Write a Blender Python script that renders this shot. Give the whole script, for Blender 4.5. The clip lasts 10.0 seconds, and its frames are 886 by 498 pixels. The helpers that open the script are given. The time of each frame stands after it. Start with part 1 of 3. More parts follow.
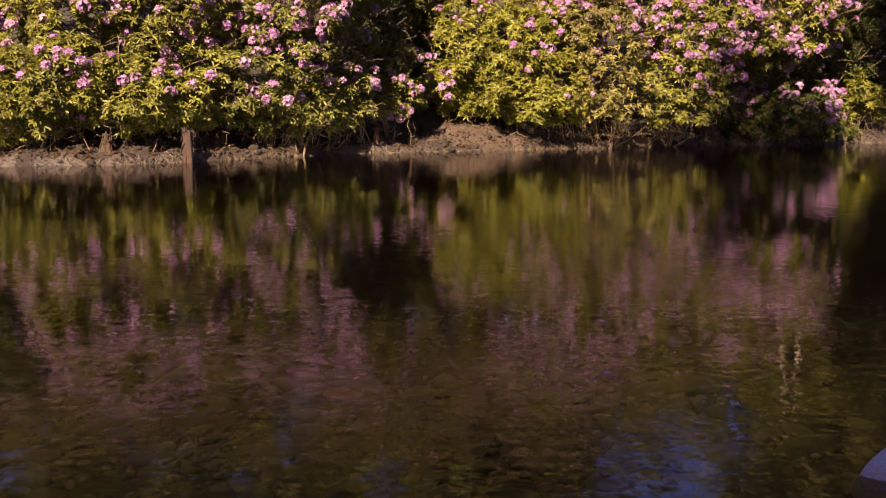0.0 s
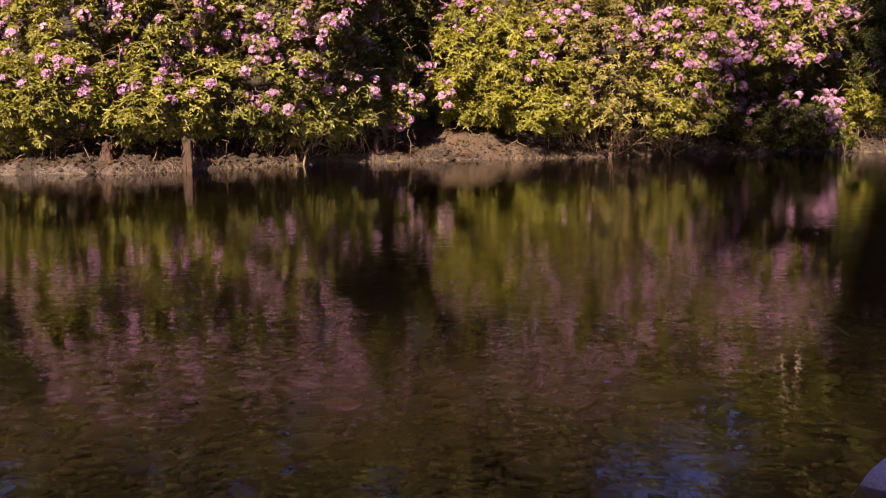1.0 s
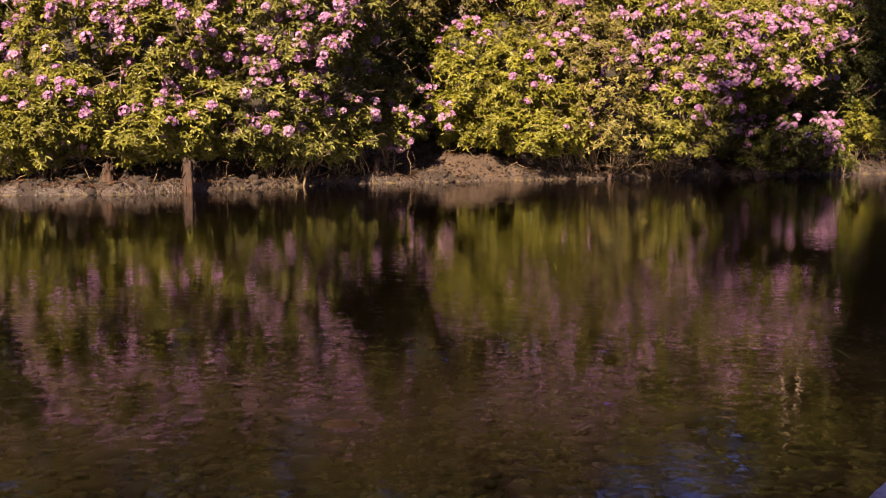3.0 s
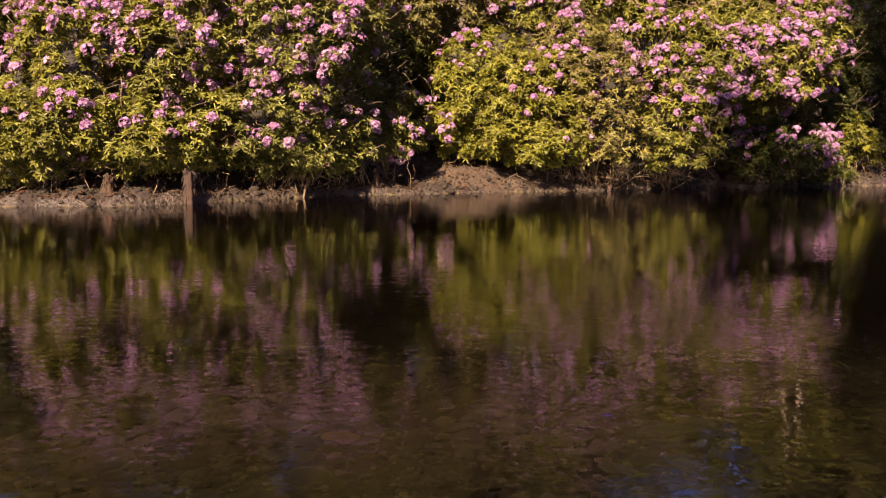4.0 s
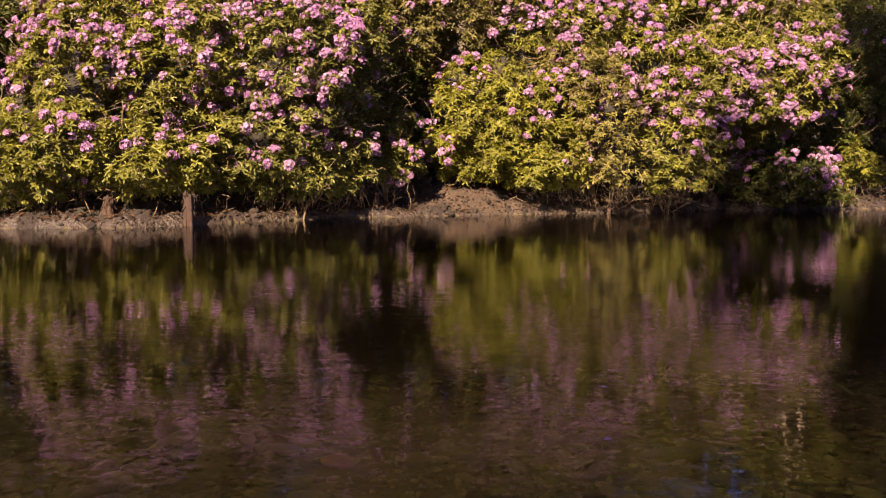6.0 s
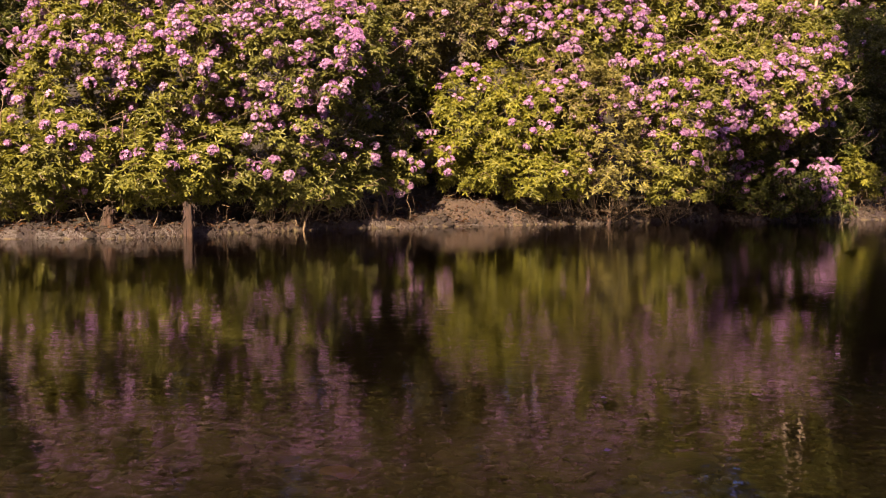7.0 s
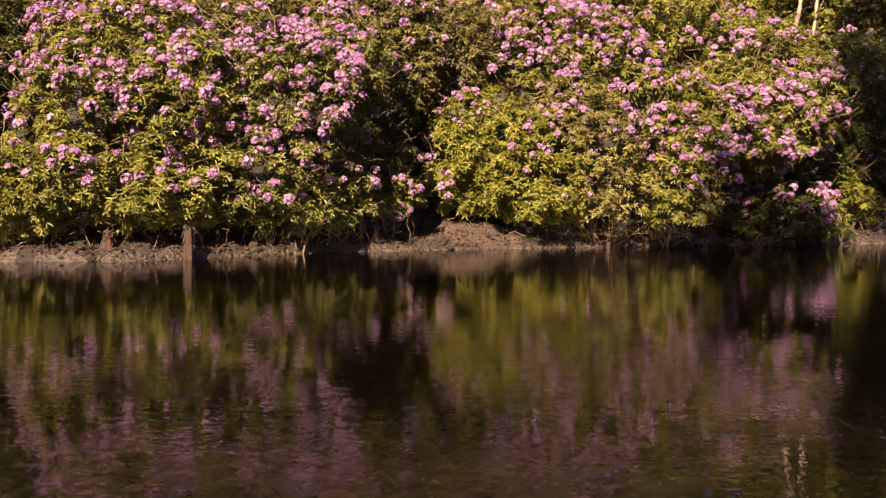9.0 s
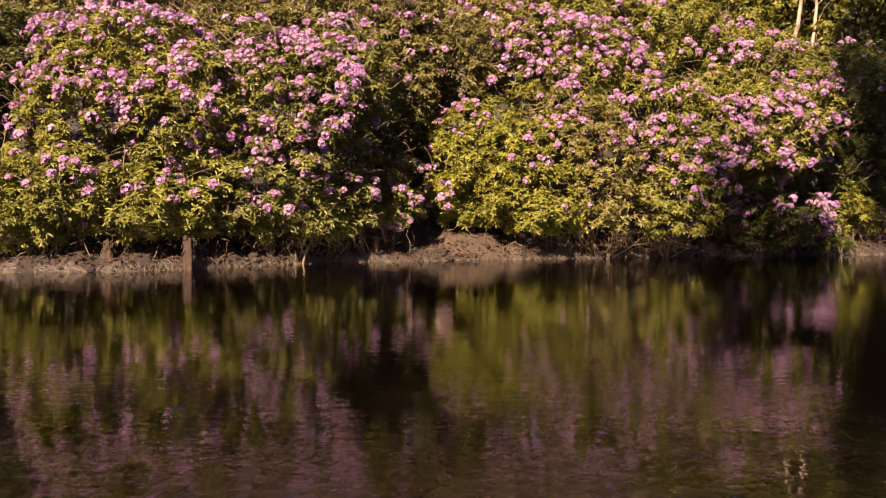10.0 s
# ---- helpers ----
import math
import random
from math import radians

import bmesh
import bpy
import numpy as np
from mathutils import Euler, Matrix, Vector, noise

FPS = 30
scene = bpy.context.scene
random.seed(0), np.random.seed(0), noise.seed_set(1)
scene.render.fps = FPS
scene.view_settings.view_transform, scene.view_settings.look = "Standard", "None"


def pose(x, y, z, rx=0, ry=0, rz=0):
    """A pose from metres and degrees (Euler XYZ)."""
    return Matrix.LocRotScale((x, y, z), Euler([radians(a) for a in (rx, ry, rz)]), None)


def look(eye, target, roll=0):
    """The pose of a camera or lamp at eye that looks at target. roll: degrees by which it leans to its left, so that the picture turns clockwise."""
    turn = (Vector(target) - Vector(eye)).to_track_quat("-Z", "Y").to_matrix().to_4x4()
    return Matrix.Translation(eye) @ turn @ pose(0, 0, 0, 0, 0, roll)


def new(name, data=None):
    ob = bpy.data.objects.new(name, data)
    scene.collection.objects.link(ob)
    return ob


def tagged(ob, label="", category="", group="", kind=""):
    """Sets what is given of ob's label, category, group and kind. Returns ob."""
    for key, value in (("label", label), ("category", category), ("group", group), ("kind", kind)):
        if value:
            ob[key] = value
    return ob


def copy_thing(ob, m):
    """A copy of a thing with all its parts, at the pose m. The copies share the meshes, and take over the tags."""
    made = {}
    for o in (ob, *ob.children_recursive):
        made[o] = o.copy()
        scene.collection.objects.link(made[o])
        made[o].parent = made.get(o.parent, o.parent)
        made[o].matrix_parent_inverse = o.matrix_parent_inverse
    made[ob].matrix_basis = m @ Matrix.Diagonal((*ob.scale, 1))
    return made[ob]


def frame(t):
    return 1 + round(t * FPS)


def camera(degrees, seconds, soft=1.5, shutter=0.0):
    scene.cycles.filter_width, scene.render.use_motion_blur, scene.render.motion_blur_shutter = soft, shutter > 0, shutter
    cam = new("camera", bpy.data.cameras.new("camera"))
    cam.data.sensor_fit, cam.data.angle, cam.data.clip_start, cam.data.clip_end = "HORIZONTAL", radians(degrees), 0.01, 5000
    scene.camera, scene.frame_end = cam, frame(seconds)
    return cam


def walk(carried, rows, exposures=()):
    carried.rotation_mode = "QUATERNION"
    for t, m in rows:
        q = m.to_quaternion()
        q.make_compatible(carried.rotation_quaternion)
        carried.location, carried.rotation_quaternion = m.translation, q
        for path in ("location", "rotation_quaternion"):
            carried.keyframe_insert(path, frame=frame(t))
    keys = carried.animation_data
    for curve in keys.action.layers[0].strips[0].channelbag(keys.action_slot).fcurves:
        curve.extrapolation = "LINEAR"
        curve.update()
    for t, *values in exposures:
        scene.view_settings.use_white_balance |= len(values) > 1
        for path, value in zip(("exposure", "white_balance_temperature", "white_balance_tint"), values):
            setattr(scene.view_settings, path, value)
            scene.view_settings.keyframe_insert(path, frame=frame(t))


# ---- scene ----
import functools

# ---- the camera: on a tripod at the water's edge, tilting up ----
cam = camera(52.2, 10.0, soft=1.2)
EYE = 0.70
ROWS = [
    (0.0, -9.828, 0.039, 0.099),
    (0.5, -9.567, 0.034, 0.117),
    (1.0, -9.273, 0.029, 0.136),
    (1.5, -8.989, 0.024, 0.155),
    (2.0, -8.659, 0.020, 0.173),
    (2.5, -8.299, 0.016, 0.192),
    (4.0, -7.198, 0.004, 0.248),
    (4.5, -6.864, 0.000, 0.266),
    (5.0, -6.498, -0.003, 0.285),
    (5.5, -6.135, -0.006, 0.304),
    (7.0, -5.110, -0.015, 0.359),
    (7.5, -4.798, -0.017, 0.378),
    (8.0, -4.420, -0.019, 0.397),
    (8.5, -4.028, -0.021, 0.415),
    (9.0, -3.628, -0.023, 0.434),
    (9.5, -3.275, -0.025, 0.452),
    (10.0, -2.944, -0.026, 0.471),
]
EXPOSURE, KELVIN, TINT = 2.40, 6750, 15
walk(cam, [(t, pose(0, 0, EYE, 0, 0, yaw) @ pose(0, 0, 0, 90 + pitch, 0, 0) @ pose(0, 0, 0, 0, 0, roll)) for t, pitch, yaw, roll in ROWS],
     [(0.0, EXPOSURE, KELVIN, TINT), (10.0, EXPOSURE, KELVIN, TINT)])

# ---- sky and sun: late warm sun from behind and to the left ----
SUN_AZ, SUN_EL = 203.0, 39.0  # compass degrees from +y, clockwise
world = bpy.data.worlds.new("sky")
scene.world = world
world.use_nodes = True
wn = world.node_tree.nodes
sky = wn.new("ShaderNodeTexSky")
sky.sky_type, sky.sun_disc = "NISHITA", False
sky.ozone_density, sky.dust_density = 10.0, 4.0
sky.sun_elevation, sky.sun_rotation = radians(SUN_EL), radians(SUN_AZ)
wn["Background"].inputs["Strength"].default_value = 0.032
cast = wn.new("ShaderNodeMix")
cast.data_type, cast.blend_type = "RGBA", "MULTIPLY"
cast.inputs[0].default_value, cast.inputs[7].default_value = 1.0, (2.15, 1.36, 1.80, 1)
world.node_tree.links.new(sky.outputs[0], cast.inputs[6])
world.node_tree.links.new(cast.outputs[2], wn["Background"].inputs["Color"])
sun_data = bpy.data.lights.new("sun", "SUN")
sun_data.energy, sun_data.angle, sun_data.color = 5.0, radians(0.6), (1.0, 0.77, 0.50)
sun = new("sun", sun_data)
to_sun = Vector((math.sin(radians(SUN_AZ)) * math.cos(radians(SUN_EL)), math.cos(radians(SUN_AZ)) * math.cos(radians(SUN_EL)), math.sin(radians(SUN_EL))))
sun.matrix_world = look(to_sun * 60, (0, 0, 0))


# ---- materials ----
class Nodes:
    """A node material under construction."""

    def __init__(self, name):
        self.mat = bpy.data.materials.new(name)
        self.mat.use_nodes = True
        self.tree = self.mat.node_tree
        self.n = self.tree.nodes
        self.n.clear()
        self.out = self.n.new("ShaderNodeOutputMaterial")

    def add(self, kind, **values):
        node = self.n.new("ShaderNode" + kind)
        for key, value in values.items():
            node.inputs[key.replace("_", " ")].default_value = value
        return node

    def link(self, a, b):
        self.tree.links.new(a, b)

    def where(self, sx=1.0, sy=1.0, sz=1.0):
        tc = self.add("TexCoord")
        mp = self.add("Mapping")
        mp.inputs["Scale"].default_value = (sx, sy, sz)
        self.link(tc.outputs["Object"], mp.inputs["Vector"])
        return mp.outputs[0]

    def noise(self, scale, detail=4.0, rough=0.55, at=None):
        nt = self.add("TexNoise", Scale=scale, Detail=detail, Roughness=rough)
        self.link(at if at is not None else self.where(), nt.inputs["Vector"])
        return nt.outputs["Fac"]

    def ramp(self, fac, *stops):
        r = self.add("ValToRGB")
        el = r.color_ramp.elements
        while len(el) < len(stops):
            el.new(0.5)
        for e, (p, c) in zip(el, stops):
            e.position, e.color = p, (*c, 1)
        self.link(fac, r.inputs[0])
        return r.outputs[0]

    def blend(self, fac, a, b, how="MIX"):
        m = self.n.new("ShaderNodeMix")
        m.data_type, m.blend_type = "RGBA", how
        for socket, value in ((0, fac), (6, a), (7, b)):
            if isinstance(value, (int, float)):
                m.inputs[socket].default_value = value
            elif isinstance(value, tuple):
                m.inputs[socket].default_value = (*value, 1)
            else:
                self.link(value, m.inputs[socket])
        return m.outputs[2]

    def bump(self, height, distance, strength=1.0):
        b = self.add("Bump", Strength=strength, Distance=distance)
        self.link(height, b.inputs["Height"])
        return b.outputs[0]


def leaf_material(name, low, mid, high, through_light=0.28, gloss=0.45, clump=1.6):
    m = Nodes(name)
    geo = m.add("NewGeometry")
    tone = m.ramp(geo.outputs["Random Per Island"], (0.0, low), (0.55, mid), (1.0, high))
    patch = m.ramp(m.noise(clump, 3.0), (0.32, (0.74, 0.72, 0.66)), (0.68, (1.2, 1.17, 1.0)))
    col = m.blend(1.0, tone, patch, "MULTIPLY")
    shoot = m.ramp(m.noise(11.0, 2.0), (0.3, (0.72, 0.74, 0.78)), (0.7, (1.22, 1.18, 1.0)))
    col = m.blend(1.0, col, shoot, "MULTIPLY")
    p = m.add("BsdfPrincipled", Roughness=gloss)
    p.inputs["Specular IOR Level"].default_value = 0.2
    m.link(col, p.inputs["Base Color"])
    t = m.add("BsdfTranslucent")
    m.link(m.blend(1.0, col, (1.3, 1.25, 0.6), "MULTIPLY"), t.inputs["Color"])
    mix = m.add("MixShader")
    mix.inputs[0].default_value = through_light
    m.link(p.outputs[0], mix.inputs[1])
    m.link(t.outputs[0], mix.inputs[2])
    m.link(mix.outputs[0], m.out.inputs[0])
    return m.mat


def solid_material(name, stops, scale=6.0, fine=60.0, rough=0.85, depth=0.01, per_island=False, stretch=(1, 1, 1), per_object=False):
    m = Nodes(name)
    at = m.where(*stretch)
    col = m.ramp(m.noise(scale, 6.0, 0.6, at), *stops)
    grain = m.noise(fine, 4.0, 0.6, at)
    col = m.blend(1.0, col, m.ramp(grain, (0.25, (0.7, 0.7, 0.7)), (0.75, (1.2, 1.2, 1.2))), "MULTIPLY")
    if per_island or per_object:
        if per_object:
            rnd = m.add("ObjectInfo").outputs["Random"]
        else:
            rnd = m.add("NewGeometry").outputs["Random Per Island"]
        col = m.blend(1.0, col, m.ramp(rnd, (0.0, (0.7, 0.7, 0.74)), (0.5, (1.0, 0.98, 0.95)), (0.94, (1.25, 1.2, 1.12)), (1.0, (1.8, 1.75, 1.7))), "MULTIPLY")
    p = m.add("BsdfPrincipled", Roughness=rough)
    m.link(col, p.inputs["Base Color"])
    m.link(m.bump(grain, depth), p.inputs["Normal"])
    m.link(p.outputs[0], m.out.inputs[0])
    return m.mat


def petal_material():
    m = Nodes("lilac_petals")
    info = m.add("ObjectInfo")
    geo = m.add("NewGeometry")
    a = m.ramp(info.outputs["Random"], (0.0, (0.268, 0.120, 0.272)), (0.5, (0.315, 0.156, 0.315)), (1.0, (0.370, 0.218, 0.366)))
    b = m.ramp(geo.outputs["Random Per Island"], (0.0, (0.8, 0.78, 0.82)), (1.0, (1.1, 1.1, 1.1)))
    col = m.blend(1.0, a, b, "MULTIPLY")
    p = m.add("BsdfPrincipled", Roughness=0.6)
    m.link(col, p.inputs["Base Color"])
    t = m.add("BsdfTranslucent")
    m.link(col, t.inputs["Color"])
    mix = m.add("MixShader")
    mix.inputs[0].default_value = 0.35
    m.link(p.outputs[0], mix.inputs[1])
    m.link(t.outputs[0], mix.inputs[2])
    m.link(mix.outputs[0], m.out.inputs[0])
    return m.mat


def water_material():
    """Clear brown river water: gloss by Fresnel over a tinted, see-through body."""
    m = Nodes("river_water")
    small = m.noise(1.0, 2.0, 0.5, m.where(13.0, 19.0, 1.0))
    wide = m.noise(1.0, 2.0, 0.45, m.where(3.2, 7.5, 1.0))
    calm = m.ramp(m.noise(1.0, 2.0, 0.5, m.where(0.45, 0.8, 1.0)), (0.34, (0.30, 0.30, 0.30)), (0.62, (1.0, 1.0, 1.0)))
    height = m.blend(0.38, small, wide)
    height = m.blend(1.0, height, calm, "MULTIPLY")
    normal = m.bump(height, RIPPLE)
    fres = m.add("Fresnel", IOR=1.36)
    m.link(normal, fres.inputs["Normal"])
    g = m.add("BsdfGlossy", Roughness=0.022)
    g.inputs["Color"].default_value = (1, 1, 1, 1)
    m.link(normal, g.inputs["Normal"])
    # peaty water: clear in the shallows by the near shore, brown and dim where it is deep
    # light lost to depth is painted into the tint, ramped along y
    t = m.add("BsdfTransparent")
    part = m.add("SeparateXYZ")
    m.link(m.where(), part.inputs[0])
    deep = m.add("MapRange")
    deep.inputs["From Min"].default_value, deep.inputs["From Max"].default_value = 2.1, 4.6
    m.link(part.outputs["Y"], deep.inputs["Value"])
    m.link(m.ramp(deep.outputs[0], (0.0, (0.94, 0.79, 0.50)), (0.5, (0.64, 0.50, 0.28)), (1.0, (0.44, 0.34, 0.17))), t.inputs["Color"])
    mix = m.add("MixShader")
    m.link(fres.outputs[0], mix.inputs[0])
    m.link(t.outputs[0], mix.inputs[1])
    m.link(g.outputs[0], mix.inputs[2])
    m.link(mix.outputs[0], m.out.inputs[0])
    return m.mat


RIPPLE = 0.0029
LEAF_OLIVE = leaf_material("olive_leaves", (0.084, 0.090, 0.021), (0.131, 0.137, 0.030), (0.184, 0.181, 0.046))
LEAF_SOFT = leaf_material("dull_olive_leaves", (0.073, 0.081, 0.024), (0.118, 0.125, 0.036), (0.174, 0.175, 0.058))
LEAF_BRIGHT = leaf_material("young_yellow_green_leaves", (0.097, 0.106, 0.020), (0.146, 0.151, 0.026), (0.199, 0.195, 0.044), 0.32)
LEAF_BROWN = leaf_material("bronzed_leaves", (0.062, 0.059, 0.023), (0.105, 0.099, 0.036), (0.156, 0.141, 0.056))
LEAF_TAN = leaf_material("tan_olive_leaves", (0.088, 0.083, 0.030), (0.139, 0.129, 0.044), (0.195, 0.177, 0.065))
# green leaves made darker: the shade on these bushes is in the colour
LEAF_SHADED = leaf_material("leaves_darkened_for_shade", (0.032, 0.040, 0.012), (0.059, 0.071, 0.017), (0.096, 0.109, 0.028))
LEAF_TREE = leaf_material("tree_leaves", (0.049, 0.060, 0.012), (0.095, 0.102, 0.020), (0.157, 0.148, 0.034), 0.3, 0.5, 0.6)
LEAF_DRY = leaf_material("dry_leaves", (0.023, 0.009, 0.003), (0.046, 0.020, 0.010), (0.074, 0.040, 0.021), 0.1, 0.7)
PETALS = petal_material()
BARK = solid_material("shrub_bark", ((0.3, (0.060, 0.041, 0.024)), (0.7, (0.144, 0.102, 0.060))), 14, 90, 0.9, 0.004)
TWIG = solid_material("dry_twigs", ((0.3, (0.072, 0.050, 0.030)), (0.7, (0.160, 0.116, 0.072))), 9, 70, 0.9, 0.003, per_island=True)
TREE_BARK = solid_material("tree_bark", ((0.3, (0.042, 0.033, 0.024)), (0.7, (0.108, 0.084, 0.060))), 5, 40, 0.95, 0.02, stretch=(1, 1, 0.25))
PALE_BARK = solid_material("pale_bark", ((0.35, (0.096, 0.067, 0.043)), (0.6, (0.264, 0.202, 0.144))), 4, 30, 0.85, 0.01, stretch=(1, 1, 2.0))
STUMP_WOOD = solid_material("weathered_stump_wood", ((0.3, (0.011, 0.005, 0.004)), (0.7, (0.042, 0.020, 0.012))), 16, 60, 0.92, 0.012, stretch=(1, 1, 0.2))
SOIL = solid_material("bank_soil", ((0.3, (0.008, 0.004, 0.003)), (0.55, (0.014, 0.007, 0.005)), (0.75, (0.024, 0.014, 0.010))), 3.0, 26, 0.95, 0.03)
# bare sandy earth, paler because sunlight is put into its colour
LIT_SOIL = solid_material("pale_sunlit_soil", ((0.3, (0.023, 0.013, 0.008)), (0.55, (0.040, 0.024, 0.015)), (0.75, (0.056, 0.036, 0.024))), 5.0, 30, 0.95, 0.03)
CLOD = solid_material("crumbled_earth", ((0.3, (0.009, 0.005, 0.002)), (0.7, (0.030, 0.018, 0.011))), 8.0, 60, 0.95, 0.01, per_island=True)
# bed colour darkened to stand for light lost in deep water
DEEP_BED = solid_material("bed_dimmed_for_depth", ((0.3, (0.034, 0.022, 0.012)), (0.7, (0.069, 0.053, 0.023))), 4.0, 30, 0.9, 0.02)
WET_SOIL = solid_material("wet_soil", ((0.3, (0.011, 0.006, 0.003)), (0.7, (0.026, 0.014, 0.009))), 4.0, 26, 0.55, 0.03)
SILT = solid_material("river_silt", ((0.3, (0.052, 0.038, 0.015)), (0.7, (0.125, 0.090, 0.036))), 4.0, 40, 0.9, 0.02)
# litter-covered floor, toned down further for the shade under the bushes
SHADY_FLOOR = solid_material("woodland_floor_with_shade", ((0.3, (0.008, 0.006, 0.003)), (0.7, (0.020, 0.014, 0.007))), 2.0, 20, 0.95, 0.05)
BED_STONE = solid_material("river_stone", ((0.3, (0.113, 0.092, 0.051)), (0.7, (0.251, 0.206, 0.121))), 12, 90, 0.7, 0.004, per_object=True)
BED_GRAVEL = solid_material("river_gravel", ((0.3, (0.087, 0.070, 0.035)), (0.7, (0.196, 0.155, 0.081))), 12, 90, 0.7, 0.004, per_island=True)
BANK_STONE = solid_material("bank_stone", ((0.3, (0.010, 0.005, 0.003)), (0.7, (0.025, 0.013, 0.007))), 9, 60, 0.9, 0.008, per_object=True)
GREY_STONE = solid_material("dry_grey_stone", ((0.3, (0.296, 0.288, 0.326)), (0.7, (0.542, 0.527, 0.610))), 22, 120, 0.85, 0.006)
OCHRE_STONE = solid_material("ochre_stone", ((0.3, (0.30, 0.19, 0.05)), (0.7, (0.46, 0.30, 0.09))), 14, 80, 0.8, 0.004)
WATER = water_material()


# ---- mesh helpers ----


class Build:
    """Collects vertices and faces for one mesh."""

    def __init__(self):
        self.v, self.f, self.count = [], [], 0

    def put(self, verts, faces):
        verts = np.asarray(verts, dtype=np.float64)
        self.v.append(verts)
        self.f.append(np.asarray(faces, dtype=np.int64) + self.count)
        self.count += len(verts)

    def mesh(self, name, mat, smooth=True):
        me = bpy.data.meshes.new(name)
        v = np.concatenate(self.v)
        loops = np.concatenate([a.ravel() for a in self.f])
        sizes = np.concatenate([np.full(len(a), a.shape[1]) for a in self.f])
        me.vertices.add(len(v))
        me.vertices.foreach_set("co", v.ravel())
        me.loops.add(len(loops))
        me.loops.foreach_set("vertex_index", loops)
        me.polygons.add(len(sizes))
        me.polygons.foreach_set("loop_start", np.concatenate([[0], np.cumsum(sizes)[:-1]]))
        me.polygons.foreach_set("use_smooth", np.full(len(sizes), smooth))
        me.update(calc_edges=True)
        me.validate()
        me.materials.append(mat)
        return me


def child(name, mesh, parent, label="", kind=""):
    ob = new(name, mesh)
    ob.parent = parent
    return tagged(ob, label, kind=kind)


def hashed(ix, iy, iz):
    h = (ix * 374761393 + iy * 668265263 + iz * 2147483647 * 3 + 1013904223) & 0xFFFFFFFF
    h = ((h ^ (h >> 13)) * 1274126177) & 0xFFFFFFFF
    return ((h ^ (h >> 16)) & 0xFFFF) / 65535.0


def lattice(p):
    """Smooth value noise in -1..1 at the points p (n, 3)."""
    p = np.asarray(p, dtype=np.float64)
    i = np.floor(p).astype(np.int64)
    u = p - i
    u = u * u * (3 - 2 * u)
    total = np.zeros(len(p))
    for a in (0, 1):
        for b in (0, 1):
            for c in (0, 1):
                w = (u[:, 0] if a else 1 - u[:, 0]) * (u[:, 1] if b else 1 - u[:, 1]) * (u[:, 2] if c else 1 - u[:, 2])
                total += w * hashed(i[:, 0] + a, i[:, 1] + b, i[:, 2] + c)
    return total * 2 - 1


def flat_noise(x, y, scale, seed=0):
    p = np.stack([np.ravel(x) * scale, np.ravel(y) * scale, np.full(np.size(x), seed * 7.31 + 0.5)], 1)
    return lattice(p).reshape(np.shape(x))


@functools.lru_cache(maxsize=None)
def tube_faces(n, sides):
    quads = [(k * sides + s, k * sides + (s + 1) % sides, (k + 1) * sides + (s + 1) % sides, (k + 1) * sides + s) for k in range(n - 1) for s in range(sides)]
    tris = []
    for s in range(sides):
        t = (s + 1) % sides
        tris += [(n * sides, t, s), (n * sides + 1, (n - 1) * sides + s, (n - 1) * sides + t)]
    return np.array(quads), np.array(tris)


def tube(build, points, radii, sides=5):
    """A closed tapering tube along the points."""
    pts = np.asarray(points, dtype=np.float64)
    along = np.gradient(pts, axis=0)
    along /= np.linalg.norm(along, axis=1)[:, None] + 1e-9
    ref = np.where(np.abs(along[:, 2:3]) > 0.9, np.array([[1.0, 0, 0]]), np.array([[0, 0, 1.0]]))
    a = np.cross(along, ref)
    a /= np.linalg.norm(a, axis=1)[:, None] + 1e-9
    b = np.cross(along, a)
    ang = np.linspace(0, 2 * np.pi, sides, endpoint=False)
    r = np.asarray(radii, dtype=np.float64)[:, None, None]
    ring = pts[:, None, :] + r * (np.cos(ang)[None, :, None] * a[:, None, :] + np.sin(ang)[None, :, None] * b[:, None, :])
    quads, tris = tube_faces(len(pts), sides)
    start = build.count
    build.put(np.concatenate([ring.reshape(-1, 3), pts[:1], pts[-1:]]), quads)
    build.f.append(tris + start)


def wander(start, end, steps, sway, rng):
    """A crooked line from start to end."""
    t = np.linspace(0, 1, steps)[:, None]
    pts = np.asarray(start) * (1 - t) + np.asarray(end) * t
    kink = np.cumsum(rng.normal(0, sway / math.sqrt(steps), (steps, 3)), axis=0)
    kink -= t * kink[-1]
    return pts + kink * np.minimum(1, 3 * t)


# a single leaf along +x, folded on its midrib
LEAF = np.array([(0, 0, 0), (0.35, 0.5, 0.06), (0.74, 0.42, 0.03), (1, 0, -0.10), (0.74, -0.42, 0.03), (0.35, -0.5, 0.06)], dtype=np.float64)
LEAF_FACES = np.array([(0, 3, 2, 1), (0, 5, 4, 3)])
FAR_LEAF = np.array([(0, 0, 0), (0.5, 0.5, 0.06), (1, 0, -0.08), (0.5, -0.5, 0.06)], dtype=np.float64)
FAR_FACES = np.array([(0, 2, 1), (0, 3, 2)])


def bases_for(axis, rng):
    """Random right-handed bases whose third column is the given axis (n, 3)."""
    axis = axis / (np.linalg.norm(axis, axis=1)[:, None] + 1e-9)
    r = rng.normal(0, 1, axis.shape)
    a = np.cross(axis, r)
    a /= np.linalg.norm(a, axis=1)[:, None] + 1e-9
    return np.stack([a, np.cross(axis, a), axis], 2)


